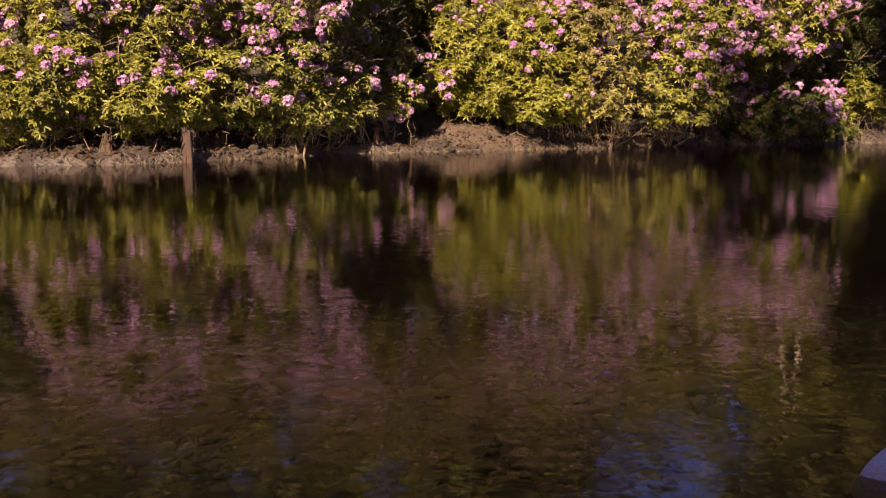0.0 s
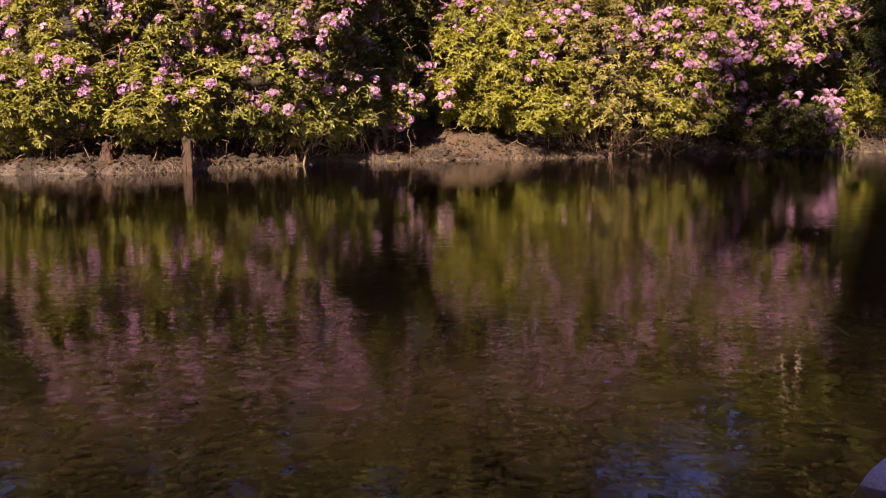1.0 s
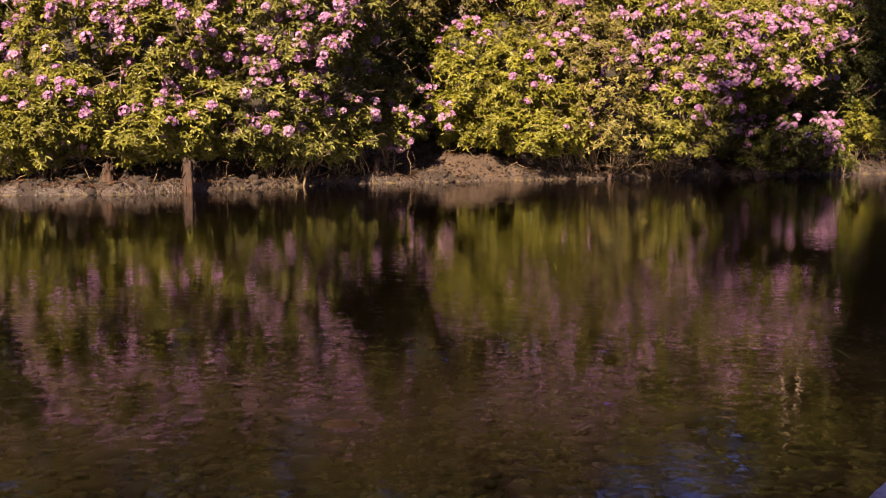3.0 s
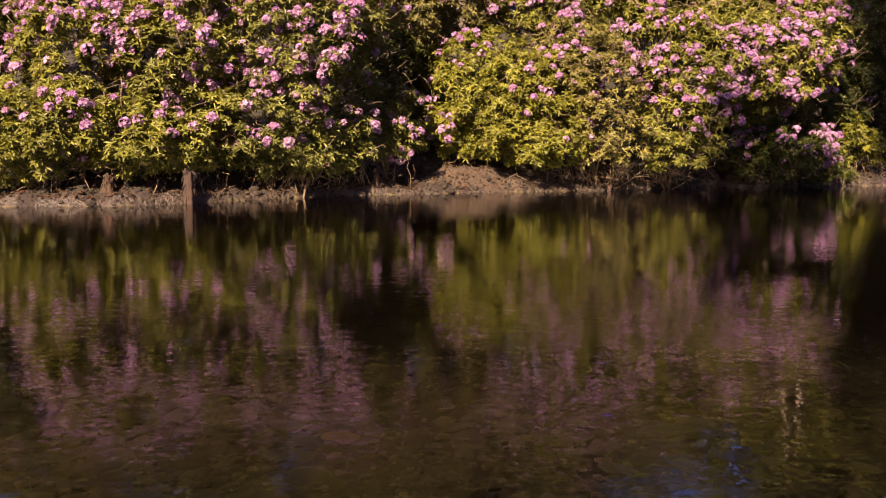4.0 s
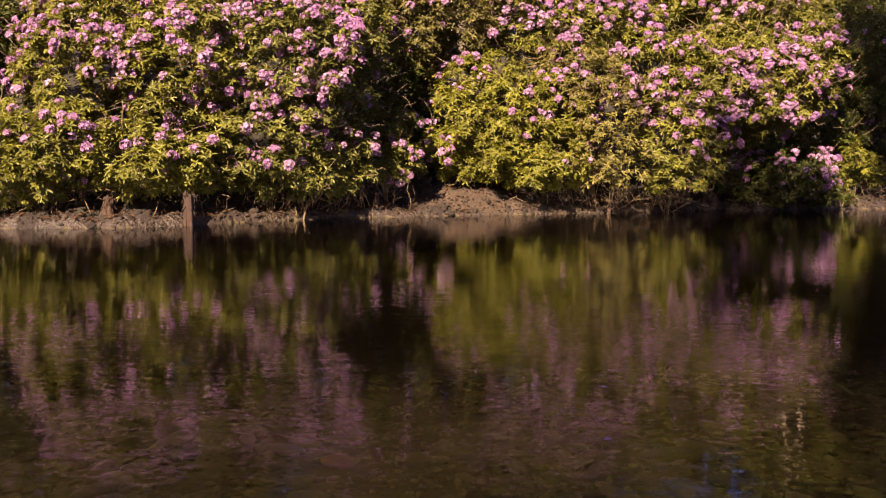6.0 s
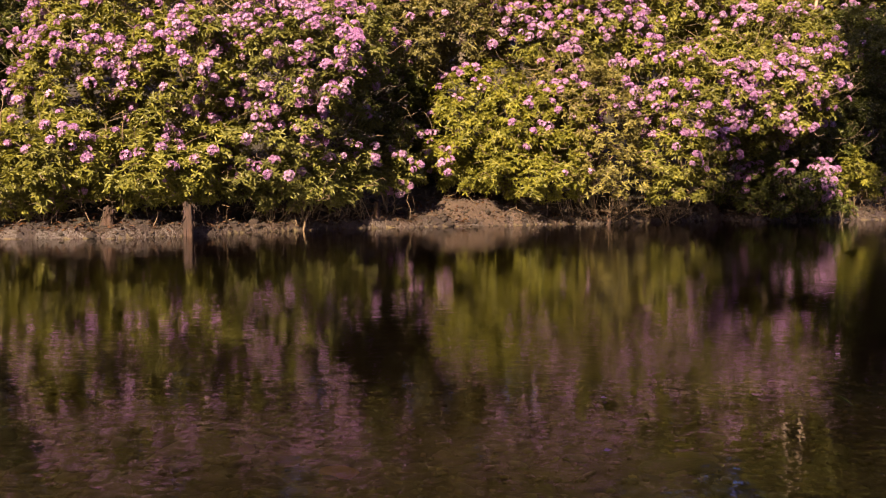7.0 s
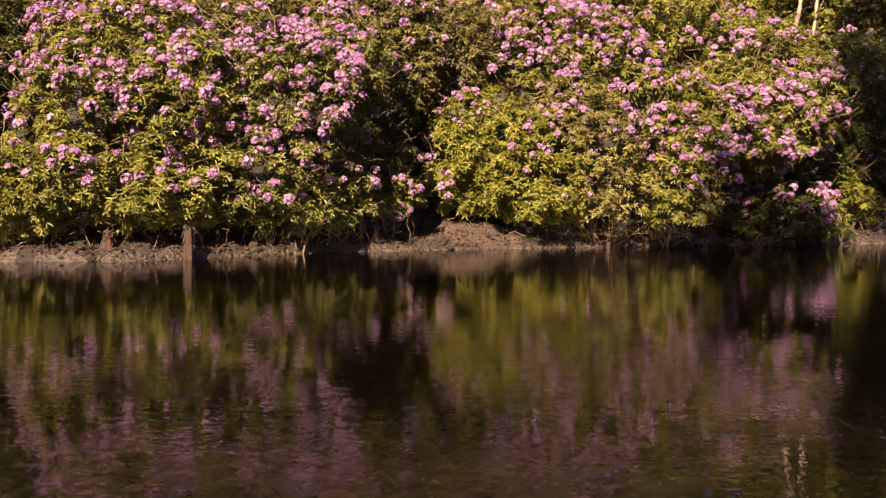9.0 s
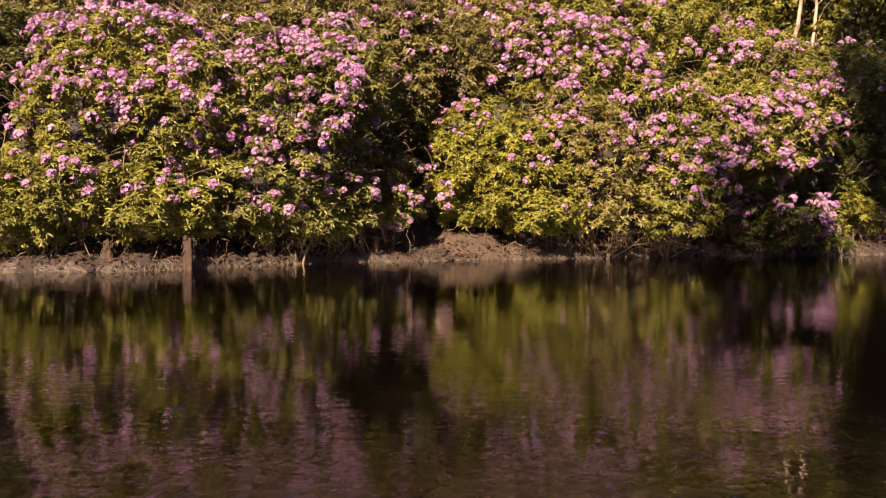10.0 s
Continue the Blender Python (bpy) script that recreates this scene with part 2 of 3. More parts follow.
def whorls(build, places, axes, length, width, count, rng, lift=0.35, shape=LEAF, faces=LEAF_FACES):
    """A rosette of leaves round each place."""
    n = len(places)
    if not n:
        return
    turn = bases_for(axes, rng)
    for k in range(count):
        ang = 2 * np.pi * k / count + rng.normal(0, 0.25, n)
        rise = lift + rng.normal(0, 0.28, n)
        size = length * rng.uniform(0.7, 1.2, n)
        wid = width * rng.uniform(0.75, 1.2, n)
        keep = rng.random(n) < 0.92
        ca, sa, cr, sr = np.cos(ang), np.sin(ang), np.cos(rise), np.sin(rise)
        ex = np.stack([ca * cr, sa * cr, sr], 1)
        ey = np.stack([-sa, ca, np.zeros(n)], 1)
        roll = rng.normal(0, 0.35, n)[:, None]
        ez = np.cross(ex, ey)
        ey, ez = ey * np.cos(roll) + ez * np.sin(roll), ez * np.cos(roll) - ey * np.sin(roll)
        local = shape[None, :, 0:1] * ex[:, None, :] * size[:, None, None] + shape[None, :, 1:2] * ey[:, None, :] * wid[:, None, None] + shape[None, :, 2:3] * ez[:, None, :] * size[:, None, None]
        pts = np.einsum("nij,nkj->nki", turn, local) + places[:, None, :]
        pts = pts[keep]
        m = len(pts)
        build.put(pts.reshape(-1, 3), (faces[None] + len(shape) * np.arange(m)[:, None, None]).reshape(-1, faces.shape[1]))


def sphere_points(n, rng):
    d = rng.normal(0, 1, (n, 3))
    return d / np.linalg.norm(d, axis=1)[:, None]


def lumpy(d, seed):
    """How far a lobe's skin lies out in the directions d: clumps and hollows."""
    return 1 + 0.22 * lattice(d * 2.3 + seed * 3.7) + 0.16 * lattice(d * 4.7 + seed * 9.1) + 0.12 * lattice(d * 10.3 + seed * 5.1)


# ---- the lie of the land ----
SHORE_X = (-60.0, -8.0, -4.2, -3.2, -2.6, -2.0, -1.4, -0.75, 0.0, 0.8, 1.6, 2.2, 3.0, 3.8, 4.3, 5.3, 6.4, 12.0, 60.0)
SHORE_Y = (6.0, 8.3, 8.57, 8.67, 9.12, 9.72, 10.13, 10.55, 10.80, 11.15, 11.50, 11.62, 12.0, 12.5, 12.3, 12.75, 13.05, 14.6, 22.0)


def shore(x):
    return np.interp(x, SHORE_X, SHORE_Y) + 0.05 * flat_noise(x, x * 0, 2.1, 3) + 0.03 * flat_noise(x, x * 0, 6.0, 4)


def ease(a):
    a = np.clip(a, 0, 1)
    return a * a * (3 - 2 * a)


def land(x, y):
    """Height of the ground: near beach, river bed, far bank and the wooded slope behind it."""
    x, y = np.asarray(x, dtype=np.float64), np.asarray(y, dtype=np.float64)
    s = y - shore(x)
    rough = 0.05 * flat_noise(x, y, 3.0, 1) + 0.04 * flat_noise(x, y, 7.0, 2) + 0.016 * flat_noise(x, y, 22.0, 5)
    bank = 0.09 * ease(s / 0.10) + 0.17 * ease((s - 0.1) / 0.8) + rough * ease(s / 0.2 + 0.2)
    bank = bank + 0.12 * ease((s - 0.02) / 0.42) * ease((x + 0.30) / 0.5) * ease((2.0 - x) / 0.6)
    bank = bank + 0.15 * np.exp(-(((x - 3.68) / 0.15) ** 2 + ((y - 12.62) / 0.17) ** 2) ** 2)
    hill = 0.30 * np.clip(s - 0.8, 0, 32) + 0.3 * flat_noise(x, y, 0.35, 6) * ease((s - 2) / 4)
    n = y - 0.75
    bed = -np.minimum(np.minimum(0.02 + 0.11 * np.maximum(n, 0), 0.50), 0.03 + 0.22 * np.maximum(-s, 0)) + 0.35 * rough
    beach = 0.10 * np.clip(-n, 0, 30) + 0.6 * rough
    return np.where(s > 0, bank + hill, np.where(n > 0, bed, beach - 0.02))


def land_at(x, y):
    return float(land(np.array([x]), np.array([y]))[0])


def axis_steps(*pieces):
    return np.unique(np.concatenate([np.arange(a, b, s) for a, b, s in pieces]).round(4))


def make_ground():
    xs = axis_steps((-700, -60, 40), (-60, -12, 3), (-12, -6, 0.4), (-6, 8, 0.055), (8, 16, 0.4), (16, 60, 3), (60, 701, 40))
    ys = axis_steps((-700, -40, 40), (-40, -2, 2), (-2, 4, 0.1), (4, 8.2, 0.2), (8.2, 13.8, 0.05), (13.8, 20, 0.3), (20, 60, 2), (60, 701, 40))
    gx, gy = np.meshgrid(xs, ys)
    gz = land(gx, gy)
    b = Build()
    nx, ny = len(xs), len(ys)
    idx = np.arange(nx * ny).reshape(ny, nx)
    b.put(np.stack([gx.ravel(), gy.ravel(), gz.ravel()], 1), np.stack([idx[:-1, :-1], idx[:-1, 1:], idx[1:, 1:], idx[1:, :-1]], 2).reshape(-1, 4))
    me = b.mesh("ground", SOIL)
    me.materials.append(SILT)
    me.materials.append(SHADY_FLOOR)
    me.materials.append(WET_SOIL)
    me.materials.append(LIT_SOIL)
    me.materials.append(DEEP_BED)
    cx, cy = 0.5 * (gx[:-1, :-1] + gx[1:, 1:]), 0.5 * (gy[:-1, :-1] + gy[1:, 1:])
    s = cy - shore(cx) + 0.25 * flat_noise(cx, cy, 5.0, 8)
    # beyond this line the floor carries the painted shade of the overhang
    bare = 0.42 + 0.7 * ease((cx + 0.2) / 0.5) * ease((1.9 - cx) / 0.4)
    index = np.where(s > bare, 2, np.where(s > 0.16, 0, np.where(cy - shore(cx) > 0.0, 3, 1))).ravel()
    # bare patches of the bank that take the sunlit soil colour
    lit_sand = (cx + 0.35 * flat_noise(cx, cy, 2.5, 11) > -0.15) & (cx + 0.3 * flat_noise(cx, cy, 4.0, 12) < 0.75) & (s > 0.06) & (s < 0.95)
    lit_sand |= ((cx - 3.68) / 0.18) ** 2 + ((cy - 12.6) / 0.2) ** 2 < 1
    index = np.where(lit_sand.ravel(), 4, index)
    # mid-river bed gets the dimmed colour
    index = np.where(((cy + 0.5 * flat_noise(cx, cy, 1.5, 13) > 4.4) & (cy < shore(cx))).ravel(), 5, index)
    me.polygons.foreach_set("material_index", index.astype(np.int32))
    return tagged(new("ground", me), "brown earth river bank and silty river bed", "ground", kind="structure")


ground = make_ground()


def make_water():
    b = Build()
    xs = np.linspace(-300, 300, 7)
    ys = np.array([-4.0, 0.0, 4.0, 8.0, 16.0, 40.0])
    gx, gy = np.meshgrid(xs, ys)
    idx = np.arange(gx.size).reshape(gx.shape)
    b.put(np.stack([gx.ravel(), gy.ravel(), gx.ravel() * 0], 1), np.stack([idx[:-1, :-1], idx[:-1, 1:], idx[1:, 1:], idx[1:, :-1]], 2).reshape(-1, 4))
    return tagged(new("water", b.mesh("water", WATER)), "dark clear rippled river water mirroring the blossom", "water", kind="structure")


make_water()


# ---- rhododendrons ----
def truss_mesh(seed, florets, spread=1.0):
    """A loose domed head of five-lobed funnel flowers, each standing a little apart."""
    rng = np.random.default_rng(seed)
    b = Build()
    for k in range(florets):
        up = 1 - 1.05 * (k + 0.4) / florets
        az = k * 2.399963 + rng.normal(0, 0.3)
        flat = math.sqrt(max(0.0, 1 - up * up))
        out = np.array([math.cos(az) * flat, math.sin(az) * flat, up * 0.8 + 0.1]) + rng.normal(0, 0.16, 3)
        out /= np.linalg.norm(out)
        f = bases_for(out[None], rng)[0]
        mid = out * rng.uniform(0.030, 0.046) * spread
        size = rng.uniform(0.85, 1.15)
        pts, faces = [mid], []
        for p in range(5):
            a = 2 * math.pi * p / 5 + 0.2
            for da, rr, hh in ((-0.48, 0.019, 0.014), (0.0, 0.029, 0.013 + rng.normal(0, 0.004)), (0.48, 0.019, 0.014)):
                pts.append(mid + size * (f @ np.array([rr * math.cos(a + da), rr * math.sin(a + da), hh])))
            faces.append((0, 1 + 3 * p, 2 + 3 * p))
            faces.append((0, 2 + 3 * p, 3 + 3 * p))
        b.put(np.array(pts), faces)
    return b.mesh("flower_truss", PETALS)


TRUSSES = [truss_mesh(s, n, w) for s, n, w in ((11, 13, 1.0), (12, 16, 1.1), (13, 11, 0.95), (14, 14, 1.15), (15, 7, 1.0), (16, 18, 1.2), (17, 9, 1.1))]


def inside(points, lobes, skip, limit):
    """True where a point lies deep within another lobe."""
    hit = np.zeros(len(points), dtype=bool)
    for j, lobe in enumerate(lobes):
        if j != skip:
            q = (points - np.array(lobe[:3])) / np.array(lobe[3:6])
            hit |= (q * q).sum(1) < limit * limit
    return hit


def even_directions(n, rng):
    """Directions spread evenly over the sphere, with some jitter."""
    k = np.arange(n) + 0.5
    z = 1 - 2 * k / n
    a = k * 2.399963 + rng.uniform(0, 6.28)
    h = np.sqrt(np.maximum(0, 1 - z * z))
    d = np.stack([np.cos(a) * h, np.sin(a) * h, z], 1) + rng.normal(0, 0.9 / math.sqrt(n), (n, 3))
    return d / np.linalg.norm(d, axis=1)[:, None]


def unit(v):
    return v / (np.linalg.norm(v, axis=1)[:, None] + 1e-9)


def rhododendron(label, lobes, leaf, seed, root, twigs=1.0, dense=1.0, leaf_len=0.071, low_twigs=40, far=False):
    """A flowering shrub: stems from the root, lobes made of leafy tufts, and a truss at many shoot ends.
    lobes: x, y, z, three radii, number of flower heads, density."""
    rng = np.random.default_rng(seed)
    rz = land_at(*root)
    base = Vector((root[0], root[1], rz))
    bush = new("rhododendron_bush")
    bush.location = base
    tagged(bush, label, "bush")
    off = np.array(base)
    leaves, fine, stems = Build(), Build(), []
    spots = np.zeros((0, 3))
    axes = []
    form = (FAR_LEAF, FAR_FACES) if far else (LEAF, LEAF_FACES)
    leaf_len *= 1.12 if far else 1.0
    for j, (x, y, z, rx, ry, rr, flowers, dens) in enumerate(lobes):
        c, r = np.array((x, y, z)), np.array((rx, ry, rr))
        area = 4 * math.pi * ((rx * ry) ** 1.6 / 3 + (rx * rr) ** 1.6 / 3 + (ry * rr) ** 1.6 / 3) ** (1 / 1.6)
        d = even_directions(max(8, int(area * 25 * dens)), rng)
        d = d[(d[:, 1] < 0.32) | (rng.random(len(d)) < 0.10)]
        lump = lumpy(d, seed + j)
        mids = c + d * r * (lump * rng.uniform(0.84, 1.02, len(d)))[:, None]
        ok = ~inside(mids, lobes, j, 0.80) & (mids[:, 2] > np.maximum(land(mids[:, 0], mids[:, 1]), 0) + 0.10)
        d, mids = d[ok], mids[ok]
        size = rng.uniform(0.08, 0.19, len(d))
        # each tuft is a dome of rosettes
        per = int(round((15 if far else 20) * dense))
        e = unit(rng.normal(0, 0.75, (len(d), per, 3)).reshape(-1, 3) + np.repeat(d, per, 0) * 0.9 + np.array((0, -0.1, 0.35)))
        pts = np.repeat(mids, per, 0) + e * (np.repeat(size, per) * rng.uniform(0.45, 1.05, len(e)))[:, None]
        ok = pts[:, 2] > np.maximum(land(pts[:, 0], pts[:, 1]), 0) + 0.05
        pts, e = pts[ok], e[ok]
        whorls(leaves, pts - off, e * 0.6 + np.array((0, -0.12, 0.72)) + rng.normal(0, 0.22, e.shape), leaf_len, leaf_len * 0.29, 7, rng, 0.12, *form)
        # older leaves deeper in
        q = sphere_points(int(area * 50 * dens * dense), rng)
        deep = c + q * r * (lumpy(q, seed + j) * rng.uniform(0.5, 0.86, len(q)))[:, None]
        deep = deep[(deep[:, 2] > np.maximum(land(deep[:, 0], deep[:, 1]), 0) + 0.10) & ~inside(deep, lobes, j, 0.6)]
        whorls(leaves, deep - off, rng.normal(0, 0.5, deep.shape) + np.array((0, -0.2, 0.8)), leaf_len, leaf_len * 0.32, 6, rng, 0.0, FAR_LEAF, FAR_FACES)
        # shoots that carry the tufts, and bare crooked twigs among them
        for k in range(len(mids)):
            if rng.random() < 0.4:
                inner = c + (mids[k] - c) * rng.uniform(0.35, 0.65) - np.array([0, 0, 0.10])
                tube(fine, wander(inner, mids[k] + d[k] * size[k] * 0.4, 4, 0.05, rng) - off, np.linspace(0.007, 0.003, 4), 3)
        for k in rng.choice(len(mids), min(len(mids), int(area * 9 * twigs)), replace=twigs > 2) if len(mids) else ():
            a = mids[k] + rng.normal(0, 0.08, 3) + d[k] * 0.05
            end = a + np.array((rng.normal(0, 0.16), rng.normal(-0.03, 0.06), abs(rng.normal(0.06, 0.13)))) + d[k] * rng.uniform(0.05, 0.16)
            tube(fine, wander(a, end, 5, 0.07, rng) - off, np.linspace(0.0055, 0.0025, 5), 3)
        # main stems
        foot = np.array((root[0] + rng.normal(0, 0.12), root[1] + rng.normal(0, 0.1), rz - 0.05))
        for k in range(3):
            tip = c + sphere_points(1, rng)[0] * r * 0.75
            path = wander(foot, tip, 9, 0.22, rng)
            path[:, 2] = np.maximum(path[:, 2], np.maximum(land(path[:, 0], path[:, 1]), 0) + 0.01)
            wood = Build()
            tube(wood, path - off, np.linspace(0.022, 0.007, 9), 5)
            stems.append(wood)
            for q in range(4):
                a = path[rng.integers(3, 8)]
                end = a + (sphere_points(1, rng)[0] + np.array([0, -0.4, 0.35])) * r * 0.5
                tube(fine, wander(a, end, 5, 0.10, rng) - off, np.linspace(0.007, 0.003, 5), 3)
        # blossom in loose drifts, two or three heads together, on the sunny and upper side
        if not flowers or not len(mids):
            continue
        want = np.clip(0.45 + 0.8 * lattice(mids * 1.9 + seed * 1.7) + 0.5 * lattice(mids * 4.3 + seed), 0.02, 2) * (d[:, 1] < 0.3) * np.clip(0.8 + 0.5 * d[:, 2], 0.05, 1.4)
        made, tries = 0, 0
        while made < flowers and tries < flowers * 12:
            tries += 1
            k = rng.choice(len(mids), p=want / want.sum())
            for q in range(rng.integers(1, 4)):
                out = unit((d[k] * 0.8 + np.array((0, -0.45, 0.45)) + rng.normal(0, 0.5, 3))[None])[0]
                p = mids[k] + out * size[k] * rng.uniform(0.95, 1.25) + np.array((rng.normal(0, 0.05), 0, 0))
                if len(spots) and (((spots - p) ** 2).sum(1) < 0.0085).any() or p[2] < land_at(p[0], p[1]) + 0.12 or inside(p[None], lobes, j, 0.93)[0]:
                    continue
                spots = np.vstack([spots, p])
                axes.append(out * 0.8 + np.array((0, -0.2, 0.6)))
                made += 1
    # dry twigs and roots at the foot: some rise from the ground, some hang to it from the skirt of leaves
    low = [l for l in lobes if l[2] - l[5] < 0.65 + land_at(l[0], l[1])]
    for k in range(low_twigs if low else 0):
        l = low[rng.integers(0, len(low))]
        x = l[0] + rng.uniform(-1, 1) * l[3]
        y = max(l[1] - l[4] * rng.uniform(-0.2, 0.9), shore(np.array([x]))[0] + rng.uniform(0.04, 0.25))
        g = land_at(x, y)
        a = np.array((x, y, g + rng.uniform(0.0, 0.04)))
        if rng.random() < 0.55:
            tip = a + np.array((rng.normal(0, 0.13), rng.normal(-0.05, 0.08), rng.uniform(0.08, 0.30)))
        else:
            tip = np.array((x + rng.normal(0, 0.12), y + rng.uniform(0.0, 0.25), max(g + 0.2, l[2] - 0.5 * l[5])))
        tube(fine, wander(a, tip, 6, 0.09, rng) - off, np.linspace(rng.uniform(0.003, 0.006), 0.002, 6), 3)
    child("foliage", leaves.mesh("foliage", leaf, False), bush, kind="stuff")
    for wood in stems:
        child("stem", wood.mesh("stem", BARK), bush)
    child("twig_tangle", fine.mesh("twig_tangle", TWIG), bush, kind="stuff")
    blossom = Build()
    for k, (p, axis) in enumerate(zip(spots, axes)):
        f = bases_for(axis[None], rng)[0]
        s = rng.uniform(0.70, 1.10)
        head = TRUSSES[rng.integers(0, len(TRUSSES))]
        if k >= 300:
            fv = np.array([v.co[:] for v in head.vertices]) * np.array((s, s, s * 0.85))
            blossom.put(fv @ f.T + p - off, np.array([q.vertices[:] for q in head.polygons]))
            continue
        ob = child("flower_truss", head, bush)
        ob.matrix_basis = Matrix.Translation(Vector(p - off)) @ Matrix(f.tolist()).to_4x4() @ Matrix.Diagonal((s, s * rng.uniform(0.85, 1.1), s * 0.85, 1))
    if blossom.count:
        child("blossom", blossom.mesh("blossom", PETALS), bush, kind="stuff")
    return bush


rhododendron("broad olive-green rhododendron heaped with pink-lilac blossom",
    [(-3.54, 10.15, 2.20, 0.94, 0.60, 0.54, 165, 1.00),
     (-3.80, 9.75, 1.51, 0.72, 0.60, 0.61, 66, 1.00),
     (-2.80, 9.80, 1.55, 0.67, 0.60, 0.73, 58, 1.00),
     (-3.90, 9.20, 0.79, 0.55, 0.48, 0.44, 22, 1.00),
     (-3.19, 9.30, 0.67, 0.55, 0.45, 0.31, 15, 1.00),
     (-4.29, 9.00, 0.55, 0.39, 0.42, 0.28, 1, 1.00),
     (-2.73, 9.65, 0.73, 0.48, 0.42, 0.35, 9, 1.00)],
    LEAF_OLIVE, 101, (-3.5, 9.8), low_twigs=54)
rhododendron("wide olive-green rhododendron full of pale lilac blossom",
    [(-1.73, 10.10, 1.74, 0.85, 0.60, 0.69, 200, 1.00),
     (-1.20, 10.70, 2.20, 0.57, 0.55, 0.53, 46, 1.00),
     (-2.07, 9.95, 0.94, 0.65, 0.46, 0.46, 34, 1.00),
     (-1.41, 10.30, 1.03, 0.55, 0.42, 0.49, 30, 1.00),
     (-1.85, 10.10, 0.47, 0.69, 0.34, 0.16, 0, 1.00),
     (-1.30, 10.45, 0.49, 0.42, 0.30, 0.14, 0, 1.00)],
    LEAF_SOFT, 114, (-1.6, 10.7), low_twigs=54)
# shade at this end is painted into the leaf tone
rhododendron("rhododendron darkened for shade with scattered lilac blossom",
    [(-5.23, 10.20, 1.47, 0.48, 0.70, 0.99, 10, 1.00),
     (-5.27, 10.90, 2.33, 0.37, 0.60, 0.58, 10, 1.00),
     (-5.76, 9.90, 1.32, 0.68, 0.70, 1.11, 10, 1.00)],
    LEAF_SHADED, 102, (-5.4, 10.7))
rhododendron("small green rhododendron with a few lilac heads",
    [(-0.64, 10.95, 0.81, 0.29, 0.30, 0.36, 14, 1.00),
     (-0.90, 10.75, 0.60, 0.28, 0.26, 0.17, 0, 1.00)],
    LEAF_SOFT, 103, (-0.8, 11.5), low_twigs=16)
rhododendron("bronzed rhododendron with sparse lilac blossom behind",
    [(-0.38, 11.90, 2.49, 0.56, 0.55, 0.56, 22, 1.00),
     (0.22, 12.30, 2.52, 0.54, 0.55, 0.60, 12, 1.00),
     (-0.66, 12.40, 3.09, 0.66, 0.60, 0.43, 18, 1.00)],
    LEAF_BROWN, 104, (-0.3, 12.7), twigs=3.0, low_twigs=0, dense=0.8)
rhododendron("bright yellow-green rhododendron above bare earth",
    [(0.36, 11.55, 1.16, 0.45, 0.42, 0.49, 10, 1.00),
     (0.86, 11.50, 1.13, 0.52, 0.42, 0.53, 10, 1.00),
     (0.48, 11.80, 1.61, 0.49, 0.40, 0.33, 10, 1.00),
     (0.06, 11.55, 0.80, 0.22, 0.30, 0.26, 8, 1.00),
     (1.34, 11.65, 1.24, 0.52, 0.42, 0.54, 28, 1.00),
     (0.92, 11.30, 0.64, 0.41, 0.32, 0.20, 0, 1.00),
     (1.43, 11.35, 0.58, 0.33, 0.30, 0.24, 1, 0.80),
     (0.30, 11.65, 0.56, 0.33, 0.28, 0.15, 0, 1.00)],
    LEAF_BRIGHT, 105, (0.7, 12.1), leaf_len=0.068, dense=1.15, low_twigs=13)
rhododendron("sparse bronzed rhododendron with tangled bare twigs",
    [(1.97, 11.50, 1.24, 0.46, 0.42, 0.66, 10, 1.00),
     (2.08, 11.45, 0.65, 0.39, 0.35, 0.30, 3, 0.90),
     (1.70, 11.90, 1.81, 0.39, 0.40, 0.33, 9, 1.00)],
    LEAF_TAN, 106, (1.9, 12.2), twigs=7.0, dense=0.6, low_twigs=40, leaf_len=0.064)
rhododendron("tall rhododendron thick with lilac-pink blossom",
    [(1.36, 12.60, 2.61, 0.79, 0.65, 0.58, 155, 1.00),
     (2.12, 12.50, 2.49, 0.61, 0.55, 0.55, 74, 1.00),
     (1.75, 13.30, 3.37, 0.91, 0.70, 0.47, 84, 1.00),
     (1.69, 13.90, 4.34, 0.91, 0.70, 0.49, 60, 1.00)],
    LEAF_OLIVE, 107, (1.7, 13.2), far=True, low_twigs=0)
rhododendron("spreading rhododendron thick with lilac blossom over the water",
    [(3.22, 11.90, 1.46, 0.65, 0.45, 0.51, 110, 1.00),
     (4.14, 12.20, 1.56, 0.67, 0.50, 0.52, 96, 1.00),
     (2.74, 12.10, 1.84, 0.51, 0.45, 0.45, 30, 1.00),
     (3.00, 11.70, 0.82, 0.48, 0.40, 0.35, 6, 0.90),
     (3.95, 12.60, 2.09, 0.83, 0.55, 0.33, 30, 1.00),
     (4.93, 12.50, 1.74, 0.39, 0.45, 0.53, 42, 1.00),
     (2.96, 11.65, 0.46, 0.45, 0.30, 0.15, 0, 0.60)],
    LEAF_OLIVE, 108, (3.6, 12.9), low_twigs=36, twigs=2.0)
rhododendron("high green rhododendron with scattered pink blossom",
    [(3.16, 13.30, 3.06, 0.90, 0.75, 0.53, 34, 1.00),
     (4.23, 13.30, 2.82, 0.81, 0.65, 0.45, 46, 1.00),
     (4.90, 13.20, 2.49, 0.56, 0.65, 0.41, 16, 1.00),
     (3.00, 14.20, 4.12, 1.20, 0.80, 0.59, 26, 1.00)],
    LEAF_OLIVE, 109, (3.8, 13.9), far=True, low_twigs=0)
